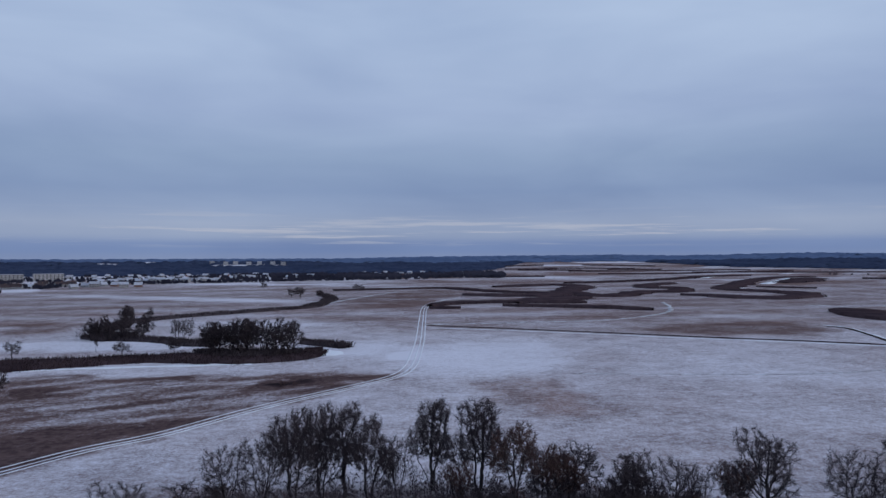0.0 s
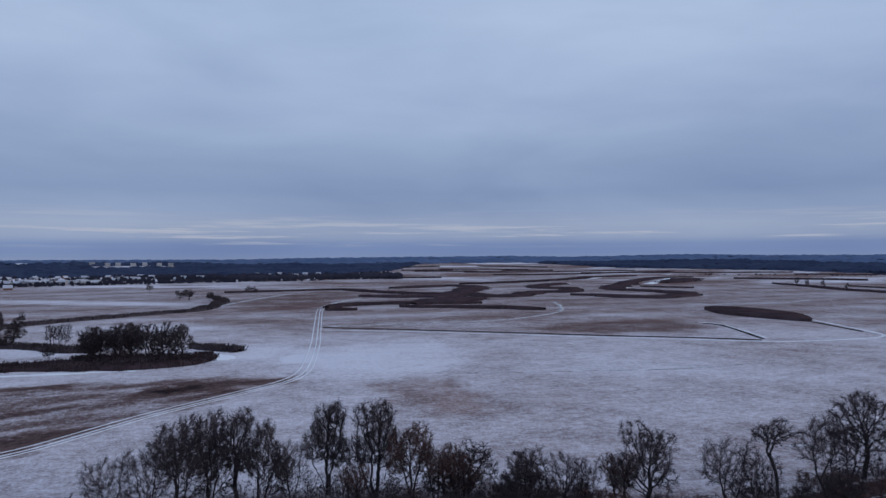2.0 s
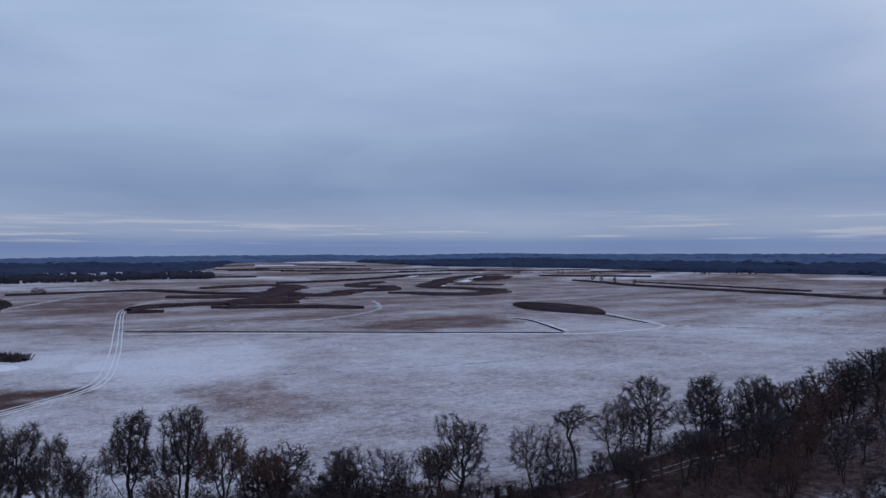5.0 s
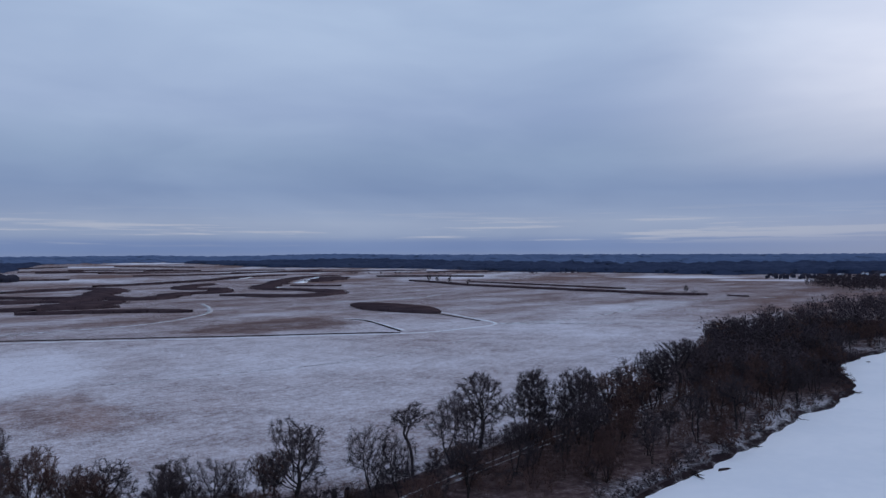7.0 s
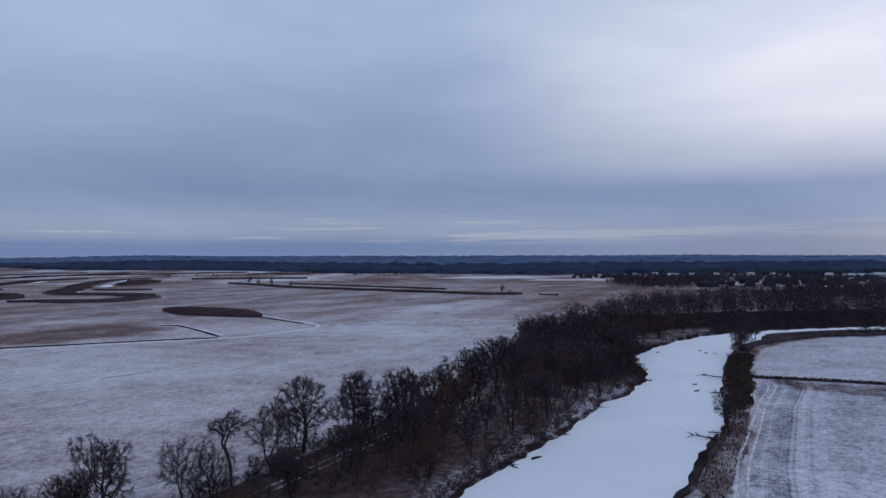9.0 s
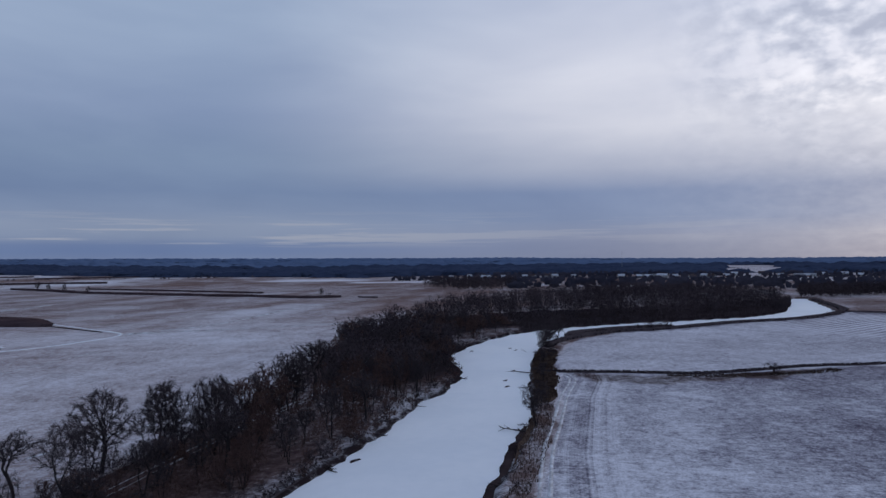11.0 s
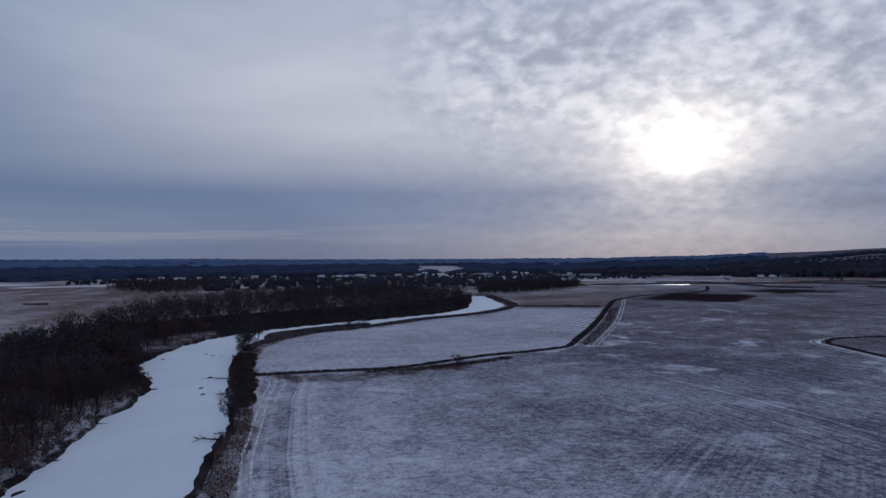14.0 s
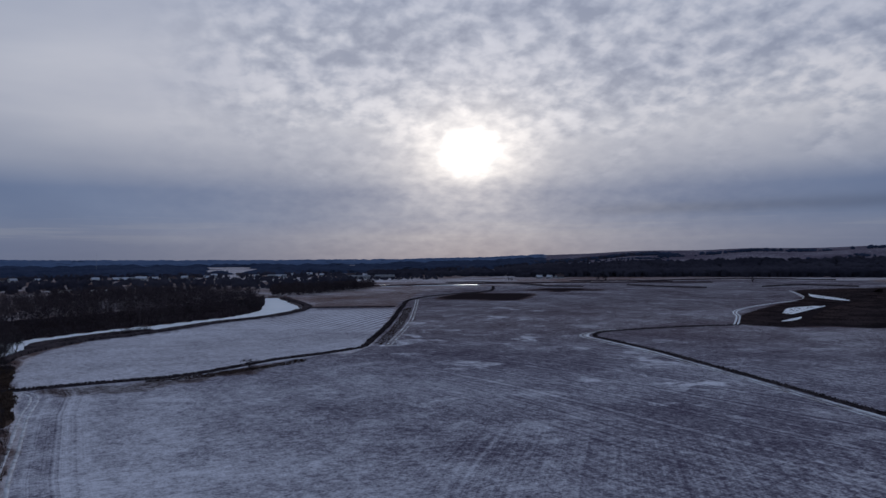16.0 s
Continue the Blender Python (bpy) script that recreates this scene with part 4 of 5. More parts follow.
THICKET = dict(step=0.05, sides_=3)
KINDS = {
    "oak": bare_tree(31, 16, 1, 0.80, 0.26, 8, 800, 0.034, 0.12, 8, 3, 0.054, 0.046, girth=0.026, solid=0.34, label="broad leafless oak with gnarled limbs and a clumpy crown"),
    "round": bare_tree(12, 16, 4, 0.58, 0.15, 7, 1300, 0.034, 0.10, 9, 3, 0.054, 0.048, label="tall leafless alder with upright stems and a rounded crown"),
    "vase": bare_tree(13, 16, 4, 0.80, 0.12, 8, 1300, 0.036, 0.24, 9, 3, 0.056, 0.050, label="many-stemmed leafless willow spreading upward"),
    "narrow": bare_tree(14, 14, 1, 0.50, 0.26, 5, 700, 0.038, 0.08, 7, 3, 0.056, 0.055, label="slender leafless tree with a narrow crown"),
    "airy": bare_tree(24, 14, 2, 0.66, 0.18, 6, 650, 0.040, 0.16, 7, 3, 0.038, 0.055, girth=0.015, label="small airy leafless tree with thin upright boughs"),
    "umbrella": bare_tree(27, 14, 1, 0.60, 0.50, 6, 600, 0.036, 0.02, 8, 3, 0.042, 0.045, flat=0.8, girth=0.018, label="leaning leafless tree with a flat umbrella crown"),
    "russet": bare_tree(15, 12, 3, 0.74, 0.14, 6, 900, 0.040, 0.22, 7, 3, 0.056, 0.055, TWIG_RED, label="leafless tree with reddish brown twigs"),
    "plain": bare_tree(16, 15, 1, 0.68, 0.24, 6, 260, twigs=6, sprays=3, twig_wide=0.10, twig_long=0.065, label="dark leafless tree in the river wood", **THICKET),
    "plain2": bare_tree(17, 15, 2, 0.64, 0.20, 6, 260, twigs=6, sprays=3, twig_wide=0.10, twig_long=0.065, label="dark twin-stemmed leafless tree in the river wood", **THICKET),
    "rusty": bare_tree(22, 13, 2, 0.72, 0.16, 6, 260, twigs=6, sprays=3, twig_wide=0.10, twig_long=0.065, twig_mat=TWIG_RED, label="rust-brown leafless tree in the river wood", **THICKET),
    "dense": bare_tree(20, 16, 1, 0.72, 0.08, 6, 320, twigs=8, sprays=3, twig_wide=0.14, twig_long=0.06, label="dark leafless tree on the old channel bank", **THICKET),
    "dense2": bare_tree(21, 16, 3, 0.74, 0.07, 6, 320, twigs=8, sprays=3, twig_wide=0.14, twig_long=0.06, label="dark many-stemmed tree on the old channel bank", **THICKET),
    "bush": bare_tree(18, 4.5, 6, 1.25, 0.05, 5, 60, 0.11, 0.45, 6, 2, 0.075, 0.13, girth=0.010, category="shrub", label="dense dark leafless shrub", name="shrub", sides_=3),
    "redbush": bare_tree(19, 4.5, 6, 1.30, 0.05, 5, 60, 0.11, 0.45, 6, 2, 0.075, 0.13, TWIG_RED, girth=0.010, category="shrub", label="dense rust-brown leafless shrub", name="shrub", sides_=3),
}
TALL = {"oak": 16, "round": 16, "vase": 16, "narrow": 14, "airy": 14, "umbrella": 14, "russet": 12, "plain": 15, "plain2": 15, "rusty": 13, "dense": 16, "dense2": 16, "bush": 4.5, "redbush": 4.5}
planted = set()


def plant(kind, x, y, tall, wide=1.0, turn=None, group=""):
    k = tall / TALL[kind]
    z = float(height(x, y))
    at = pose(x, y, z, 0, 0, rng.uniform(0, 360) if turn is None else turn)
    size = Vector((k * wide, k * wide, k))
    if kind in planted:
        s = KINDS[kind].scale
        ob = copy_thing(KINDS[kind], at @ Matrix.Diagonal((size.x / s.x, size.y / s.y, size.z / s.z, 1)))
    else:
        ob = KINDS[kind]
        ob.matrix_basis = at @ Matrix.Diagonal((*size, 1))
        planted.add(kind)
    if group:
        ob["group"] = group
    return ob


def plant_mass(name, label, category, places):
    """Many shrubs that cannot be told apart, joined in one mesh."""
    verts, tris, total = [], [], 0
    for kind, x, y, tall, wide in places:
        k = tall / TALL[kind]
        a = rng.uniform(0, 6.283)
        c, s = math.cos(a) * k * wide, math.sin(a) * k * wide
        z = float(height(x, y))
        for child in KINDS[kind].children:
            me = child.data
            v = np.empty(len(me.vertices) * 3, dtype=np.float32)
            me.vertices.foreach_get("co", v)
            f = np.empty(len(me.loops), dtype=np.int32)
            me.loops.foreach_get("vertex_index", f)
            v = v.reshape(-1, 3)
            verts.append(np.stack([x + v[:, 0] * c - v[:, 1] * s, y + v[:, 0] * s + v[:, 1] * c, z + v[:, 2] * k], 1))
            tris.append(f.reshape(-1, 3) + total)
            total += len(v)
    ob = triangles(name, np.vstack(verts), np.vstack(tris), TWIG_RED if "red" in places[0][0] else TWIG)
    return tagged(ob, label, category, kind="stuff")


wheel_track("field_track", [(342, -58), (460, -92), (606, -127), (716, -152)], "dirt wheel rut beside the field ditch", 2.2, 1.0, material=TRODDEN)

# the row of trees along the lane
ROW = "trees along the river lane"
for kind, x, y, tall, wide in (
        ("airy", -49.4, 108.3, 9, 1.3), ("airy", -36.3, 121, 11.5, 1.0), ("vase", -26, 124.4, 16, 0.95), ("vase", -21.5, 126.7, 16.5, 0.75),
        ("narrow", -17.6, 127.6, 16.5, 0.9), ("vase", -12.6, 123.8, 15, 0.8), ("airy", -8.0, 125.2, 12, 0.8), ("round", -2.1, 131.4, 16.5, 1.0),
        ("round", 6.0, 127.2, 17.2, 1.1), ("russet", 12.1, 122.7, 14, 0.85), ("russet", 16.7, 121.2, 11, 1.1), ("plain", 22.4, 121.2, 11, 1.1),
        ("round", 29.2, 110, 12, 1.25), ("airy", 34.5, 111, 12, 1.1), ("airy", 39.4, 111, 10, 0.7), ("oak", 49.1, 111.3, 15.5, 0.95), ("russet", 46, 113, 10.5, 1.0),
        ("airy", 63.8, 110.2, 13, 1.0), ("airy", 67.4, 107, 11, 1.0), ("umbrella", 76, 116.1, 14, 1.0), ("airy", 85, 115.3, 15, 1.0),
        ("oak", 99.4, 124.6, 17, 0.95), ("round", 109.5, 119.5, 17, 1.15), ("airy", 114, 116.7, 15, 0.9), ("round", 119, 113.8, 17, 1.1),
        ("russet", 133.8, 118, 14, 1.3), ("rusty", 150, 124.4, 15, 1.2), ("round", 162.4, 127, 16.5, 1.1), ("narrow", 179.1, 131, 18, 1.2), ("plain2", 92, 119, 12, 1.0), ("russet", 2.5, 121, 8, 1.1), ("russet", 20, 119, 10, 1.1), ("airy", -30.5, 121, 12, 1.0), ("plain", 126, 119, 14, 1.0), ("plain2", 143, 122, 14, 1.0)):
    plant(kind, x, y, tall, wide, group=ROW)
# undergrowth below the row and the lane
for i in range(84):
    x = -46 + 108 * i / 83 + rng.uniform(-2, 2)
    if 50 < x < 62:
        continue
    y = 118 + 6 * math.sin(x * 0.09) - 0.05 * x + rng.uniform(-10, 4)
    plant("bush" if rng.random() < 0.6 else "redbush", x, y, rng.uniform(2.2, 4.2) if x < 14 else rng.uniform(3.0, 6.5), rng.uniform(0.9, 1.4), group="shrubs below the trees")
LANE = smooth_line([(30, 92), (71, 107), (95, 114), (121, 121), (138, 125), (165, 131), (196, 137), (235, 150), (300, 180)], 3)
for k in (-1.1, 1.1):
    ribbon("wood_lane", LANE + sides(LANE) * k, 0.5, 0.05, TRODDEN, "snow lying in the rut of a woodland lane", "lane", 0.6, k)
for i in range(56):
    p = LANE[int((0.10 + 0.62 * (i + rng.random()) / 56) * len(LANE))]
    plant("redbush" if rng.random() < 0.5 else "bush", p[0] - rng.uniform(0, 3), p[1] + rng.uniform(2.5, 9), rng.uniform(2.0, 4.5), rng.uniform(1.0, 1.5), group="shrubs below the trees")
masses = {"bush": [], "redbush": []}
wood_n = smooth_line([(66, 104), (90, 112), (121, 120), (136, 124), (161, 134), (200, 149), (245, 172), (300, 204), (340, 213), (420, 224)], 5)
for i in range(75):
    t = ((i + rng.random()) / 75) ** 1.35
    j = int(t * 0.995 * (len(wood_n) - 1))
    p = wood_n[j]
    b = BANK_N[np.argmin(np.hypot(*(BANK_N - p).T))]
    q = b + (p - b) * rng.uniform(0.03, 0.92)
    if gap(q[None], LANE)[0] < 2.5:
        continue
    item = ("redbush" if rng.random() < 0.7 else "bush", q[0], q[1], rng.uniform(2.5, 6.0), rng.uniform(0.9, 1.4))
    if q[0] < 108:
        plant(*item, group="shrubs in the river wood")
    else:
        masses[item[0]].append(item)
# trees of the wood strip, denser away from the camera
for i in range(150):
    t = (i / 150) ** 0.9
    j = int((0.08 + 0.91 * t) * (len(wood_n) - 1))
    p = wood_n[j]
    b = BANK_N[np.argmin(np.hypot(*(BANK_N - p).T))]
    lo = 0.10 if t < 0.3 else 0.03
    q = b + (p - b) * rng.uniform(lo, 1.0) + rng.normal(0, 1, 2)
    near_lane = gap(q[None], LANE)[0]
    below = q[1] < np.interp(q[0], LANE[:, 0], LANE[:, 1])
    if near_lane < 2.0 or (below and q[0] < 215 and near_lane < 13 and rng.random() < 0.65):
        continue
    plant(("plain", "plain2", "rusty", "rusty")[int(rng.integers(0, 4))], q[0], q[1], rng.uniform(8, 13.5), rng.uniform(0.8, 1.1), group="trees of the river wood")
# slender trees between the lane and the river
for i in range(12):
    p = LANE[int((0.10 + 0.32 * (i + rng.random()) / 12) * len(LANE))]
    plant(("rusty", "plain2", "plain")[i % 3], p[0] + rng.uniform(0, 5), p[1] - rng.uniform(4, 15), rng.uniform(7, 11), rng.uniform(0.8, 1.1), group="trees of the river wood")
# clump on the old channel, single trees in the meadow
for kind, x, y, tall, wide in (
        ("dense", -98, 313, 15.5, 1.0), ("dense2", -91, 316, 16.5, 1.0), ("dense", -85, 312, 17, 1.0), ("dense2", -79, 318, 16, 1.0), ("dense", -73, 314, 17, 0.85), ("oak", -66, 316, 16, 0.85), ("dense2", -95, 321, 15, 1.0), ("dense", -88, 321, 16, 1.0), ("dense2", -102, 317, 12, 1.0),
        ("dense", -176, 375, 14, 0.9), ("dense2", -182, 380, 11, 1.2), ("dense2", -199, 452, 14, 0.9), ("dense", -186, 378, 12, 1.1), ("dense2", -170, 382, 12, 1.0), ("dense", -184, 400, 10, 1.2), ("dense", -190, 462, 12, 0.9), ("dense2", -205, 465, 12, 0.8),
        ("plain", -176, 293, 9.5, 1.1), ("dense", -133, 212, 13, 0.7), ("dense2", -139, 216, 10, 0.9), ("plain", -136, 303, 8, 1.4), ("plain2", -138, 370, 12, 1.1), ("airy", -130, 363, 13, 1.1), ("dense2", -163, 388, 11, 1.2), ("dense2", -122, 325, 7, 1.0), ("dense2", -104, 319, 15, 1.1), ("dense", -70, 322, 15, 1.0), ("narrow", -160, 330, 7, 0.5),
        ("dense", -266, 1060, 11, 1.4), ("redbush", -54, 240, 2.0, 1.8), ("redbush", -50, 241, 1.6, 1.6), ("dense", -173, 815, 11, 1.5), ("dense2", -162, 812, 12, 1.4), ("dense2", -144, 830, 8, 1.5), ("dense", -120, 985, 10, 1.5), ("dense", -112, 980, 9, 1.4),
        ("airy", 334, 106.5, 13, 1.2), ("airy", 328, 104, 11, 1.2), ("plain2", 318, 101, 10, 1.0), ("airy", 352, 107.5, 14, 1.1), ("airy", 174.5, 58.5, 11, 0.9), ("narrow", 181, 61.5, 6, 0.8), ("narrow", 297, 97, 8, 0.8), ("plain2", 309, 99, 9, 0.9), ("narrow", 262, 85, 8, 0.7), ("narrow", 237, 77, 7, 0.8), ("plain", 372, 112, 8, 0.9),
        ("airy", 700, 500, 11, 0.9), ("bush", 706, 494, 5, 1.2), ("dense", 745, 1080, 14, 0.8), ("dense", 735, 1040, 12, 0.8), ("dense", 722, 985, 13, 0.7), ("dense", 700, 905, 10, 0.8)):
    plant(kind, x, y, tall, wide)
for x, y in ((444, 78), (452, 72), (437, 82), (448, 76), (456, 68), (286, 5), (205, 68), (225, 74), (246, 80), (318, 99), (312, 98), (300, 93)):
    plant("bush", x, y, rng.uniform(2.6, 4.2), 1.4, group="shrubs on the river bank")
for i in range(22):
    j = int(len(BANK_S) * (0.30 + 0.28 * (i + rng.random()) / 22))
    q = BANK_S[j]
    kind = "redbush" if rng.random() < 0.5 else "bush"
    if q[0] > 120:
        masses[kind].append((kind, q[0] + rng.uniform(-0.5, 3), q[1] - rng.uniform(0.5, 5), rng.uniform(0.7, 1.8), rng.uniform(1.0, 1.6)))
# brambles and young shrubs hanging over the northern bank
for i in range(130):
    j = int(len(BANK_N) * (0.34 + 0.24 * (i + rng.random()) / 130))
    q = BANK_N[j] + np.array([rng.uniform(-2.0, 0.5), rng.uniform(0.3, 6.0)])
    kind = "redbush" if rng.random() < 0.4 else "bush"
    masses[kind].append((kind, q[0], q[1], rng.uniform(1.0, 2.8), rng.uniform(1.0, 1.6)))
plant_mass("undergrowth", "dense dark leafless undergrowth in the river wood", "undergrowth", masses["bush"])
plant_mass("undergrowth", "dense rust-brown leafless undergrowth in the river wood", "undergrowth", masses["redbush"])


for kind in KINDS:
    if kind not in planted:
        bpy.data.objects.remove(KINDS[kind])


# ---- fallen trees and stumps on the banks ----
def fallen_tree(x, y, z, length, turn, seed, label):
    """A dead trunk lying on the bank, with its broken boughs."""
    rnd = random.Random(seed)
    root = tagged(new("fallen_tree"), label, "fallen tree")
    v, t = [], []
    line = grow(rnd, Vector((0, 0, 0.3)), Vector((1, 0, -0.03)), length, 0.05, 0, 6)
    tube(v, t, line, [length * 0.026 * (1 - 0.12 * i) + 0.03 for i in range(7)], 6)
    triangles("trunk", v, t, BARK, root)
    for i in range(9):
        p, d = along(line, rnd.uniform(0.35, 1.0))
        v, t = [], []
        bough = grow(rnd, p, Vector((1, rnd.uniform(-1.0, 1.0), rnd.uniform(-0.1, 0.25))), length * rnd.uniform(0.15, 0.4), 0.12, 0, 4)
        tube(v, t, bough, [0.09 * (1 - 0.2 * j) + 0.02 for j in range(5)], 4)
        triangles("bough", v, t, BARK, root)
    root.matrix_basis = pose(x, y, z, 0, 0, turn)
    return root


for x, y, length, turn, seed in ((121, 94, 9, -78, 1), (119, 91, 6, -40, 2), (124, 90.5, 5, -100, 3), (188, 104, 6, -110, 4), (236, 112, 6, -80, 5), (150, 93.5, 4, -60, 6),
                                 (169, 58, 8, 82, 7), (256, 86, 9, 78, 8), (230, 77.5, 6, 140, 9), (316, 103, 11, 72, 10), (128, 47.5, 5, 130, 11), (176, 60, 4, 100, 13)):
    fallen_tree(x, y, -0.75, length, turn, seed, "dead branchy trunk fallen from the bank onto the ice")
for x, y in ((57, 112), (59.2, 111.4)):
    stump = tagged(new("tree_stump"), "stout dark pollard stump beside the lane", "stump")
    v, t = [], []
    tube(v, t, [(0, 0, -0.2), (0.02, 0, 0.9), (0, 0.04, 1.7), (0.03, 0.02, 2.2)], [0.62, 0.5, 0.55, 0.4], 9)
    triangles("trunk", v, t, BARK, stump)
    v, t = [], []
    for i in range(14):
        a = 0.45 * i
        tube(v, t, [(0.3 * math.cos(a), 0.3 * math.sin(a), 2.0), (0.6 * math.cos(a), 0.6 * math.sin(a), 2.9)], [0.05, 0.01], 3)
    triangles("shoots", v, t, TWIG, stump)
    stump.matrix_basis = pose(x, y, 0)
for i, (x, y) in enumerate(((131, 85), (229, 87), (311, 136), (328, 123), (322, 118), (240, 92), (262, 97))):
    ring = [(x + rng.uniform(1.2, 2.6) * math.cos(0.9 * k), y + rng.uniform(0.4, 1.0) * math.sin(0.9 * k)) for k in range(7)]
    sheet("ice_hole", ring, -0.96, MARSH, "dark patch of driftwood and slush on the ice", "slush")


# ---- woods of many trees ----
def brush_wood(name, at, tall, label, material, strokes=16, wide=0.5):
    """Many simple leafless trees in one mesh: a stem and a fan of strokes each."""
    n = len(at)
    z = height(at[:, 0], at[:, 1])
    h = tall * rng.uniform(0.75, 1.12, n)
    verts, tris, c = [], [], 0
    for s in range(strokes + 1):
        a = rng.uniform(0, 6.283, n)
        if s == 0:
            low, high, out0, out1, w = -0.5 / tall, 0.75, 0.0, 0.03, wide * 0.8
        else:
            # from inside the crown to a point on its rounded outline
            up = rng.uniform(-0.9, 1.0, n)
            ring = np.sqrt(1 - up * up)
            deep = rng.uniform(0.55, 1.05, n)
            high, out1 = 0.55 + 0.45 * up * deep, 0.30 * ring * deep
            low, out0 = high - rng.uniform(-0.02, 0.13, n), out1 * rng.uniform(0.35, 0.85, n)
            w = wide * rng.uniform(0.8, 2.4, n)
        p0 = np.stack([at[:, 0] + np.cos(a) * out0 * h, at[:, 1] + np.sin(a) * out0 * h, z + low * h], 1)
        p1 = np.stack([at[:, 0] + np.cos(a) * out1 * h, at[:, 1] + np.sin(a) * out1 * h, z + high * h], 1)
        b = rng.uniform(0, 6.283, n)
        side = np.stack([np.cos(b), np.sin(b), rng.uniform(-0.4, 0.4, n)], 1) * (np.asarray(w) * 0.5 * np.ones(n))[:, None]
        mid = (p0 * 0.45 + p1 * 0.55)
        verts.append(np.stack([p0, mid - side, p1, mid + side], 1).reshape(-1, 3))
        k = np.arange(n)[:, None] * 4 + c
        tris.append(np.concatenate([k + [0, 1, 2], k + [0, 2, 3]]))
        c += 4 * n
    ob = triangles(name, np.vstack(verts), np.vstack(tris), material)
    return tagged(ob, label, "woods", kind="stuff")


def scatter(ring, n):
    ring = np.array(ring, float)
    lo, hi = ring.min(0), ring.max(0)
    out = np.zeros((0, 2))
    while len(out) < n:
        q = rng.uniform(lo, hi, (n * 2, 2))
        out = np.vstack([out, q[inside(q, ring)]])
    return out[:n]


RIVER_WOOD = [(235, 120), (290, 145), (351, 153), (398, 149), (440, 132), (489, 99), (527, 65), (566, 36), (624, 12), (700, 7), (820, 6), (900, 60), (930, 180), (760, 260), (560, 270), (400, 228), (300, 206), (250, 170)]
GAP = np.array([(320, 138), (333, 170), (375, 181), (420, 172), (438, 150), (400, 138), (351, 142)], float)


def wooded(at):
    return at[~inside(at, GAP)]


brush_wood("river_wood", wooded(scatter(RIVER_WOOD, 1750)), 15.5, "dense dark leafless wood in the river bend", WOODS, 84, 0.32)
shore = np.array([BANK_N[k] + sides(BANK_N)[k] * rng.uniform(0.5, 12) for k in rng.integers(int(0.55 * len(BANK_N)), len(BANK_N) - 4, 900)])
brush_wood("undergrowth", wooded(shore), 4.2, "low dark scrub along the foot of the river wood", WOODS, 14, 0.4)
brush_wood("undergrowth", scatter([(-48, 117), (-30, 126), (0, 130), (20, 127), (45, 116), (40, 109), (0, 116), (-40, 111)], 420), 5.2, "dark tangled scrub below the row of trees", TWIG, 56, 0.10)
verge_side = scatter([(58, 103), (90, 114), (125, 123), (140, 128), (122, 130), (90, 121), (60, 111)], 240)
brush_wood("undergrowth", verge_side[gap(verge_side, LANE) > 2.2], 3.8, "dark leafless scrub between the lane and the meadow", TWIG, 40, 0.10)
lane_side = scatter([(62, 98), (70, 106), (90, 114), (120, 122), (135, 122), (120, 104), (90, 95)], 260)
brush_wood("undergrowth", lane_side[gap(lane_side, LANE) > 2.6], 3.4, "dark tangled scrub beside the woodland lane", TWIG_RED, 40, 0.10)
brush_wood("undergrowth", scatter([(-108, 309), (-64, 308), (-60, 320), (-80, 326), (-106, 322)], 110), 5.5, "dark twiggy undergrowth beneath a clump of trees", TWIG, 44, 0.18)
brush_wood("undergrowth", scatter([(-200, 386), (-180, 372), (-160, 376), (-163, 392), (-190, 404)], 80), 6.0, "dark thicket at the bend of an old channel", TWIG, 44, 0.2)
saplings = scatter([(80, 88), (100, 112), (125, 118), (165, 127), (205, 137), (215, 112), (182, 106), (127, 95)], 300)
brush_wood("undergrowth", saplings[gap(saplings, LANE) > 3.0], 6.0, "thin rust-brown saplings between the lane and the river", TWIG_RED, 44, 0.10)
brush_wood("river_wood", wooded(scatter([(205, 112), (260, 122), (320, 152), (335, 208), (262, 178), (200, 146)], 200)), 13, "dark thicket at the end of the wood strip", WOODS, 70, 0.3)
brush_wood("copse", scatter([(830, -6), (1000, -10), (1080, -110), (1110, -170), (1010, -150), (930, -110), (840, -55)], 620), 13, "dark leafless copse beyond the river", WOODS, 30, 0.9)
brush_wood("copse", scatter([(1007, 525), (901, 420), (910, 369), (1014, 374), (1180, 430), (1200, 600)], 420), 17, "dark leafless copse at the meadow's end", WOODS, 30, 0.9)


def polar(az0, az1, d0, d1, n):
    a = np.radians(rng.uniform(az0, az1, n))
    d = rng.uniform(d0, d1, n)
    return np.stack([d * np.sin(a), d * np.cos(a)], 1)


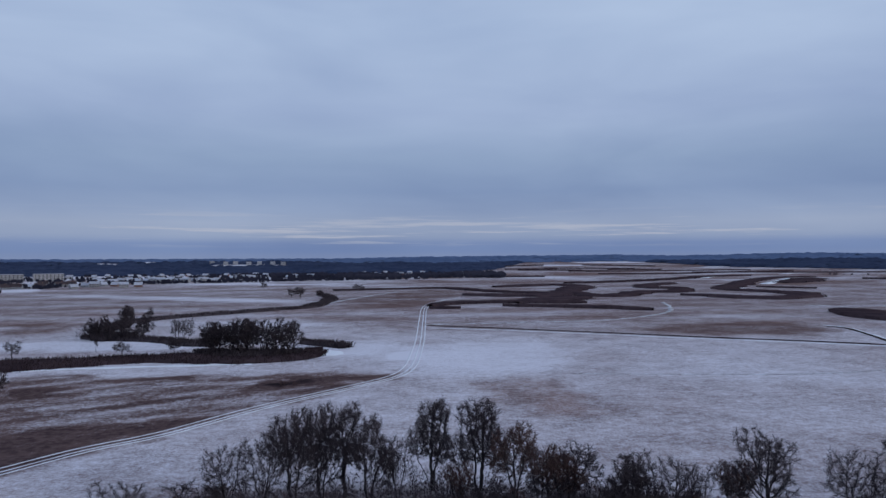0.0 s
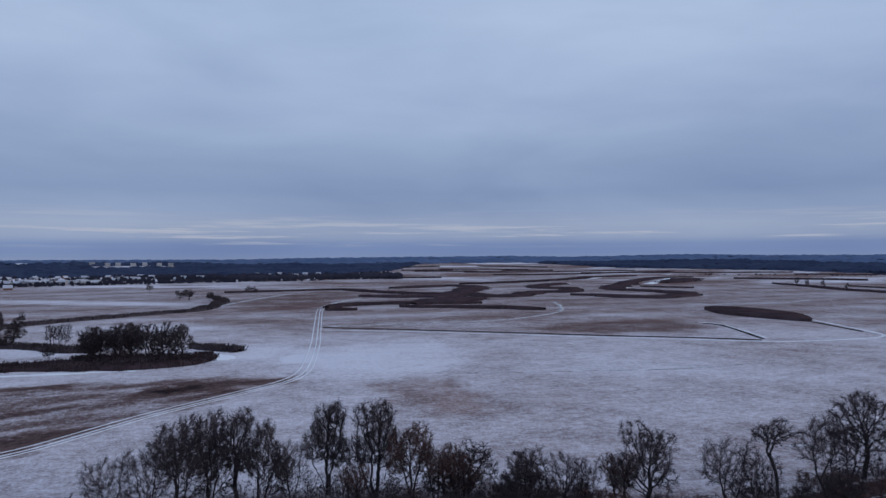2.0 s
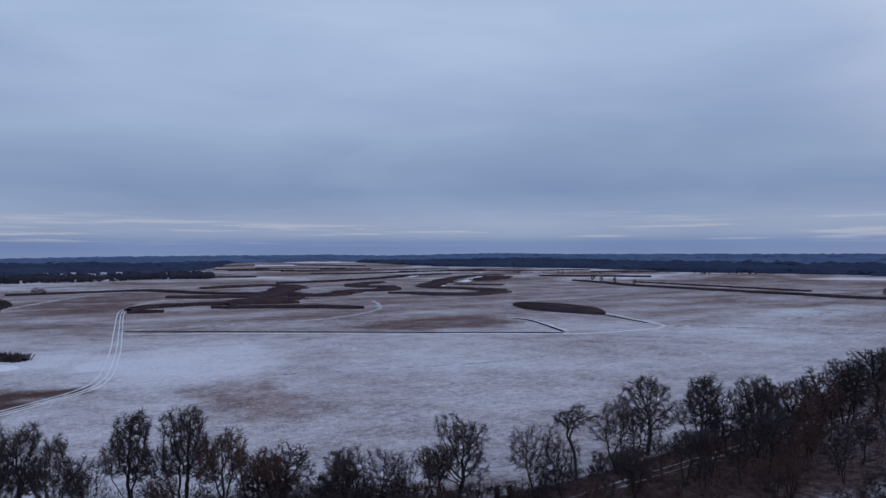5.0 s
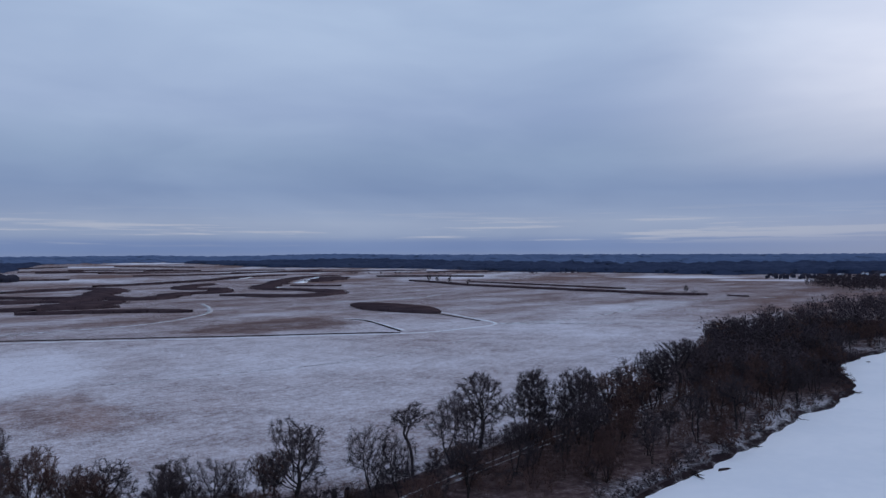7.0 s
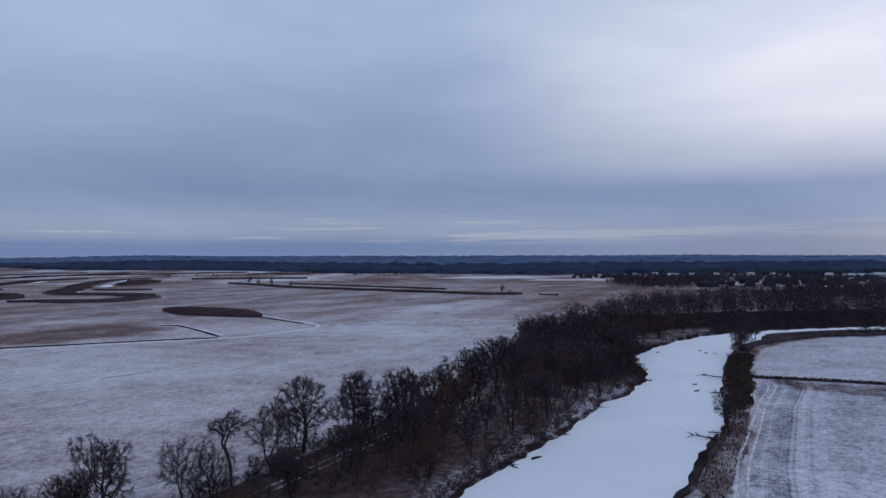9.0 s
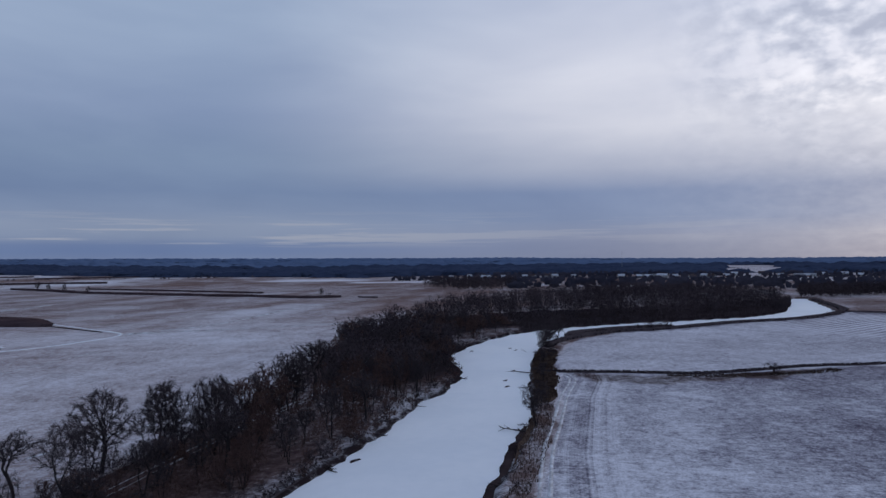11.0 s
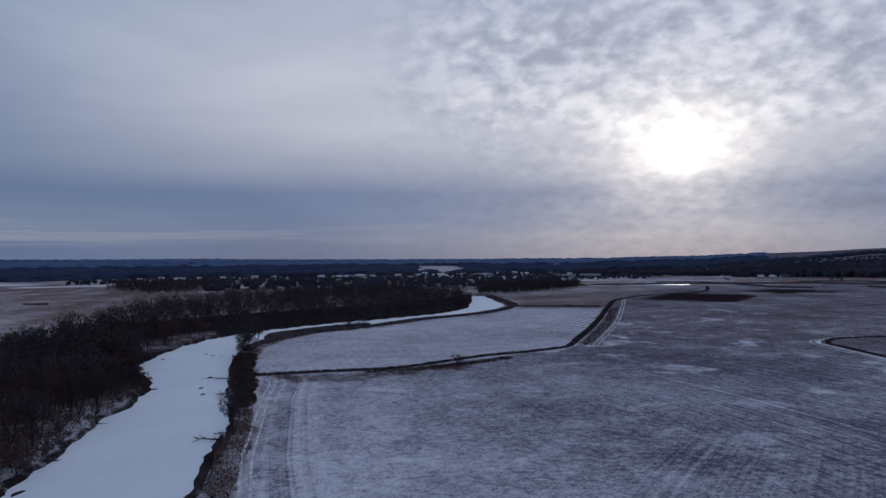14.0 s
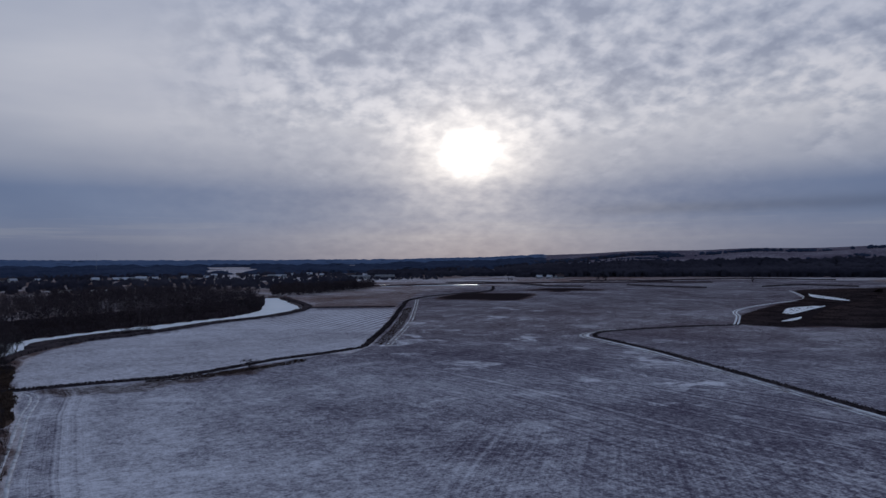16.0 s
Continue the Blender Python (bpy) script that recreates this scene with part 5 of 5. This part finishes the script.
def crowns(name, at, tall, label, material, girth=0.32):
    """Far forest: each crown a small ragged dome."""
    at = at[cleared(np.hypot(*at.T), np.degrees(np.arctan2(at[:, 0], at[:, 1]))) < 0.5]
    n = len(at)
    z = height(at[:, 0], at[:, 1]) - 1
    h = tall * rng.uniform(0.55, 1.15, n)
    r = h * girth * rng.uniform(0.7, 1.3, n)
    a = rng.uniform(0, 6.283, n)
    rings = []
    for lift, out in ((0.0, 1.25), (0.55, 0.75)) if girth > 1 else ((0.0, 0.8), (0.62, 1.0)):
        for k in range(4):
            b = a + k * math.pi / 2 + rng.normal(0, 0.2, n)
            q = r * out * rng.uniform(0.75, 1.2, n)
            rings.append(np.stack([at[:, 0] + np.cos(b) * q, at[:, 1] + np.sin(b) * q, z + h * (lift + rng.uniform(-0.04, 0.2, n))], 1))
    top = np.stack([at[:, 0] + rng.normal(0, 0.1, n) * r, at[:, 1] + rng.normal(0, 0.1, n) * r, z + h], 1)
    v = np.stack([*rings, top], 1).reshape(-1, 3)
    k = np.arange(n)[:, None] * 9
    t = np.concatenate([k + f for i in range(4) for f in ([i, (i + 1) % 4, 4 + (i + 1) % 4], [i, 4 + (i + 1) % 4, 4 + i], [4 + i, 4 + (i + 1) % 4, 8])])
    ob = triangles(name, v, t, material)
    # leaf masses face the sky, whatever way a single face leans
    away = v - np.repeat(np.stack([at[:, 0], at[:, 1], z], 1), 9, axis=0)
    ob.data.shade_smooth()
    ob.data.normals_split_custom_set_from_vertices([tuple(q) for q in unit(unit(away) * (0.5, 0.5, 0.2) + (0, 0, 1.0))])
    return tagged(ob, label, "forest", kind="stuff")


# thin hedges and scrub strips across the far fields
for pts in ([(1196, -305), (1196, -367), (1118, -396), (1006, -406)], [(986, -398), (943, -441)], [(1177, -528), (1162, -620), (1069, -664)], [(971, -527), (892, -545), (838, -571)], [(1121, -630), (1150, -843), (1017, -944)], [(838, -658), (863, -743), (786, -765)]):
    reed_belt(pts, 9, 2.0, "thin dark hedge across a far field", TWIG, 0.2, 1.2, "field_hedge")
for x, y, tall in ((1230, -431, 11), (1181, -585, 16), (1176, -592, 13), (989, -756, 13), (1100, -520, 7)):
    brush_wood("field_copse", np.array([(x, y)]) + rng.normal(0, 3, (5, 2)), tall * 0.8, "small dark clump of trees on a far hedge", WOODS, 40, 0.6)
# the ring of distant forest
def beyond(az0, az1, n, near=0, far=1, power=1.0):
    """Places between the forest's edge and the hazy hills."""
    az = rng.uniform(az0, az1, n)
    lo, hi = forest_edge(az) if near == 0 else (town_edge(az), np.minimum(town_edge(az) + near, 2600))
    d = lo + (hi - lo) * far * rng.uniform(0, 1, n) ** power
    a = np.radians(az)
    return np.stack([d * np.sin(a), d * np.cos(a)], 1)


crowns("far_forest", beyond(-40, 6, 3600), 12, "dark distant forest beyond the town", HAZED_PINES, 2.4)
crowns("far_forest", beyond(-40, 4, 3400, 900), 8, "dark trees between the houses of a far town", TOWNWOOD, 0.42)
crowns("far_forest", beyond(-40, -8, 420, 170), 5.5, "garden trees in front of far houses", TOWNWOOD, 0.5)
crowns("far_forest", polar(-16, 5.0, 1680, 2060, 1300), 12, "dark belt of trees at the edge of town", TOWNWOOD, 0.42)
crowns("far_forest", beyond(16.5, 112, 4600), 15, "dark distant pine forest", HAZED_PINES, 2.6)
crowns("far_forest", beyond(16.5, 112, 1500, 0, 0.06), 15, "dark edge of the distant pine forest", HAZED_PINES, 0.45)
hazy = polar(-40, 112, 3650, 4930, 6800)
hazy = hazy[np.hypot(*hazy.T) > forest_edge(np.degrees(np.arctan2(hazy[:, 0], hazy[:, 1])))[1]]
crowns("hill_forest", hazy, 10, "forest on far hills, coloured blue for haze", HAZE_TINTED, 4.0)
for a0, a1, d0, d1 in ((5, 9, 3150, 3250), (8, 15, 3380, 3300), (4.8, 8, 3600, 3700), (11, 16.5, 3700, 3600), (6, 11, 2880, 2820), (13, 17, 3000, 3080), (10, 13, 2600, 2650)):
    reed_belt([(d * math.sin(radians(a)), d * math.cos(radians(a))) for a, d in ((a0, d0), ((a0 + a1) / 2, (d0 + d1) / 2 + 15), (a1, d1))], 34, 5.0, "distant dark strip of reeds and scrub", REED, 0.03, 2.4)
crowns("far_forest", polar(66, 118, 1750, 2600, 1900), 11, "dark trees between distant farms", TOWNWOOD, 0.45)
crowns("field_copse", polar(69, 97, 1060, 1420, 420), 11, "dark groves beyond the river wood", TOWNWOOD, 0.5)
crowns("hill_forest", polar(110, 150, 1560, 2060, 5500), 17, "dark wood along the foot of a hill", TOWNWOOD, 0.5)
crowns("hill_forest", polar(98, 112, 1650, 2300, 1100), 13, "dark groves at the foot of a hill", TOWNWOOD, 0.5)
clumps = polar(106, 150, 2370, 2490, 46)
brow = np.vstack([c + rng.normal(0, 14 + 16 * (i % 3), (22, 2)) for i, c in enumerate(clumps)])
crowns("hill_forest", brow, 10, "clumps of trees along the hill's brow", HAZED_PINES, 0.6)
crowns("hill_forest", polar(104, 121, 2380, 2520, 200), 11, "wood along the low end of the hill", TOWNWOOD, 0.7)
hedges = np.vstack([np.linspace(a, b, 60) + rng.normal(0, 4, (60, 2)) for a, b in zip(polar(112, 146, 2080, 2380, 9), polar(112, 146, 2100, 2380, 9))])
crowns("hill_hedges", hedges, 6, "dark hedges between the fields on the hillside", HAZED_PINES, 0.8)
crowns("far_forest", polar(60, 104, 1420, 1800, 900), 7.5, "trees round distant farms", TOWNWOOD, 0.5)
crowns("far_forest", polar(150, 320, 1200, 2400, 1600), 16, "dark distant forest", HAZED_PINES)
for a0, a1, d in ((40, 62, 2050), (28, 40, 2150), (64, 80, 1180)):
    crowns("field_copse", polar(a0, a1, d, d + 60, 34), 6, "scattered far trees along a field edge", WOODS, 0.5)


# ---- houses ----
def box(x0, x1, y0, y1, z0, z1):
    v = [(x, y, z) for z in (z0, z1) for x, y in ((x0, y0), (x1, y0), (x1, y1), (x0, y1))]
    return v, [(0, 3, 2, 1), (4, 5, 6, 7), (0, 1, 5, 4), (1, 2, 6, 5), (2, 3, 7, 6), (3, 0, 4, 7)]


def house(long, deep, eaves, ridge, wall_mat, roof_mat, label, floors=1, name="house"):
    root = tagged(new(name), label, "house")
    x, y = long / 2, deep / 2
    v, f = box(-x, x, -y, y, -1.0, eaves)
    f.remove((4, 5, 6, 7))
    v += [(-x, 0, ridge - 0.25), (x, 0, ridge - 0.25)]
    f += [(7, 4, 8), (5, 6, 9)]
    mesh_object("wall", v, f, wall_mat, root)
    o, e = 0.5, eaves - 0.3
    v = [(-x - o, -y - o, e), (x + o, -y - o, e), (x + o, 0, ridge), (-x - o, 0, ridge), (x + o, y + o, e), (-x - o, y + o, e)]
    v += [(a, b, c + 0.3) for a, b, c in v]
    f = [(0, 1, 2, 3), (3, 2, 4, 5), (6, 9, 8, 7), (9, 11, 10, 8), (0, 6, 7, 1), (1, 7, 8, 2), (2, 8, 10, 4), (4, 10, 11, 5), (5, 11, 9, 3), (3, 9, 6, 0)]
    roof = mesh_object("roof", v, f, roof_mat, root)
    mesh_object("chimney", *box(x * 0.3, x * 0.3 + 0.8, -0.4, 0.4, ridge - 0.8, ridge + 1.3), WALL_R, roof)
    n = max(2, int(long / 3.5))
    for fl in range(floors):
        for i in range(n):
            for side in (-1, 1):
                cx, cz = -x + (i + 0.5) * long / n, 1.0 + fl * 2.9
                yy = sorted((side * (y - 0.05), side * (y + 0.06)))
                mesh_object("window", *box(cx - 0.65, cx + 0.65, yy[0], yy[1], cz, cz + 1.4), PANE, root)
    mesh_object("door", *box(x - 0.05, x + 0.06, -0.5, 0.5, 0, 2.1), ROOF_D, root)
    return root


def hall(long, deep, tall, wall_mat, roof_mat, label, name="apartment_building", floors=4, category="building"):
    root = tagged(new(name), label, category)
    x, y = long / 2, deep / 2
    mesh_object("wall", *box(-x, x, -y, y, -2, tall), wall_mat, root)
    mesh_object("roof", *box(-x - 0.4, x + 0.4, -y - 0.4, y + 0.4, tall, tall + 0.7), roof_mat, root)
    n = int(long / 7)
    for fl in range(floors):
        for i in range(n):
            cx, cz = -x + (i + 0.5) * long / n, 1.2 + fl * (tall - 0.5) / floors
            mesh_object("window", *box(cx - 1.5, cx + 1.5, -y - 0.08, -y + 0.05, cz, cz + 1.5), PANE, root)
    return root


def stand(ob, az, d, turn=0.0, first=True):
    a = radians(az)
    x, y = d * math.sin(a), d * math.cos(a)
    m = pose(x, y, float(height(x, y)), 0, 0, -az + turn)
    if first:
        ob.matrix_basis = m
        return ob
    return copy_thing(ob, m)


cottages = [house(11, 9, 3.2, 7.2, WALL_W, ROOF_S, "white rendered house with a snowy gable roof"), house(14, 9, 5.8, 9.5, WALL_W, ROOF_S, "two-storey white house under a snowy roof", 2),
            house(12, 9, 3.2, 7.5, WALL_R, ROOF_S, "brick house with a snow-covered roof"), house(16, 11, 3.5, 8, WALL_G, ROOF_D, "grey house with a dark roof")]
used = set()


def settle(az0, az1, d0, d1, n, group, kinds=(0, 1, 2, 3)):
    for i in range(n):
        k = kinds[int(rng.integers(0, len(kinds)))]
        az = az0 + (az1 - az0) * (i + rng.uniform(0.1, 0.9)) / n
        ob = stand(cottages[k], az, rng.uniform(d0, d1), rng.uniform(-35, 35), k not in used)
        ob["group"] = group
        used.add(k)


settle(-26, -17.4, 1500, 1600, 24, "houses at the edge of town", (0, 1, 1, 0))
settle(-31.8, -23, 1230, 1420, 14, "houses at the edge of town")
settle(-16.5, -14.3, 1680, 1750, 6, "houses at the edge of town", (0, 1))
settle(-12.5, -10.2, 1720, 1800, 6, "houses at the edge of town", (0, 1))
settle(-30, -12, 1900, 2100, 16, "houses at the edge of town")
settle(-6.5, -1.5, 2050, 2300, 10, "houses at the edge of town")
settle(64.5, 75, 1640, 1760, 10, "farm houses beyond the river")
settle(78, 86, 1560, 1720, 10, "farm houses beyond the river")
settle(86, 104, 1700, 2000, 13, "farm houses beyond the river")
settle(111.2, 113.4, 1440, 1480, 3, "farm houses beyond the river")
settle(112, 116, 1950, 2150, 7, "farm houses on the hillside")
block = hall(58, 14, 15, WALL_W, ROOF_S, "long pale apartment block with a snowy flat roof")
stand(block, -31.4, 1720, 12)
stand(block, -28.9, 1760, 8, False)
stand(block, -33.6, 1700, 4, False)
works = hall(24, 16, 19, WALL_W, ROOF_S, "large pale factory hall with a snowy roof", "factory_hall", 2)
for i, (az, d) in enumerate(((-17.9, 4010), (-16.9, 3920), (-16.2, 3960), (-15.2, 3890), (-14.4, 3950), (-13.4, 3910), (-12.6, 3880))):
    stand(works, az, d, (i * 7) % 20 - 8, i == 0)
barn = hall(44, 18, 6.5, WALL_G, ROOF_S, "long low barn with a snow-covered roof", "barn", 1)
for i, (az, d) in enumerate(((97.5, 1560), (99.4, 1580), (80.3, 1680), (91, 1750), (103.4, 1850))):
    stand(barn, az, d, (i * 11) % 25 - 10, i == 0)


def mast(tall):
    root = tagged(new("radio_mast"), "thin steel lattice radio mast above the forest", "mast")
    for i in range(3):
        v, t = [], []
        a = 2.094 * i
        tube(v, t, [(2.2 * math.cos(a), 2.2 * math.sin(a), 0), (0.3 * math.cos(a), 0.3 * math.sin(a), tall)], [0.35, 0.2], 4)
        triangles("leg", v, t, STEEL, root)
    for k in range(12):
        z, r = tall * (k + 0.5) / 12, 2.2 - 1.9 * (k + 0.5) / 12
        v, t = [], []
        ring = [(r * math.cos(2.094 * i), r * math.sin(2.094 * i), z + 1.5 * (i % 2)) for i in range(4)]
        tube(v, t, ring, [0.15] * 4, 3)
        triangles("brace", v, t, STEEL, root)
    return root


stand(mast(75), 78.2, 3300)
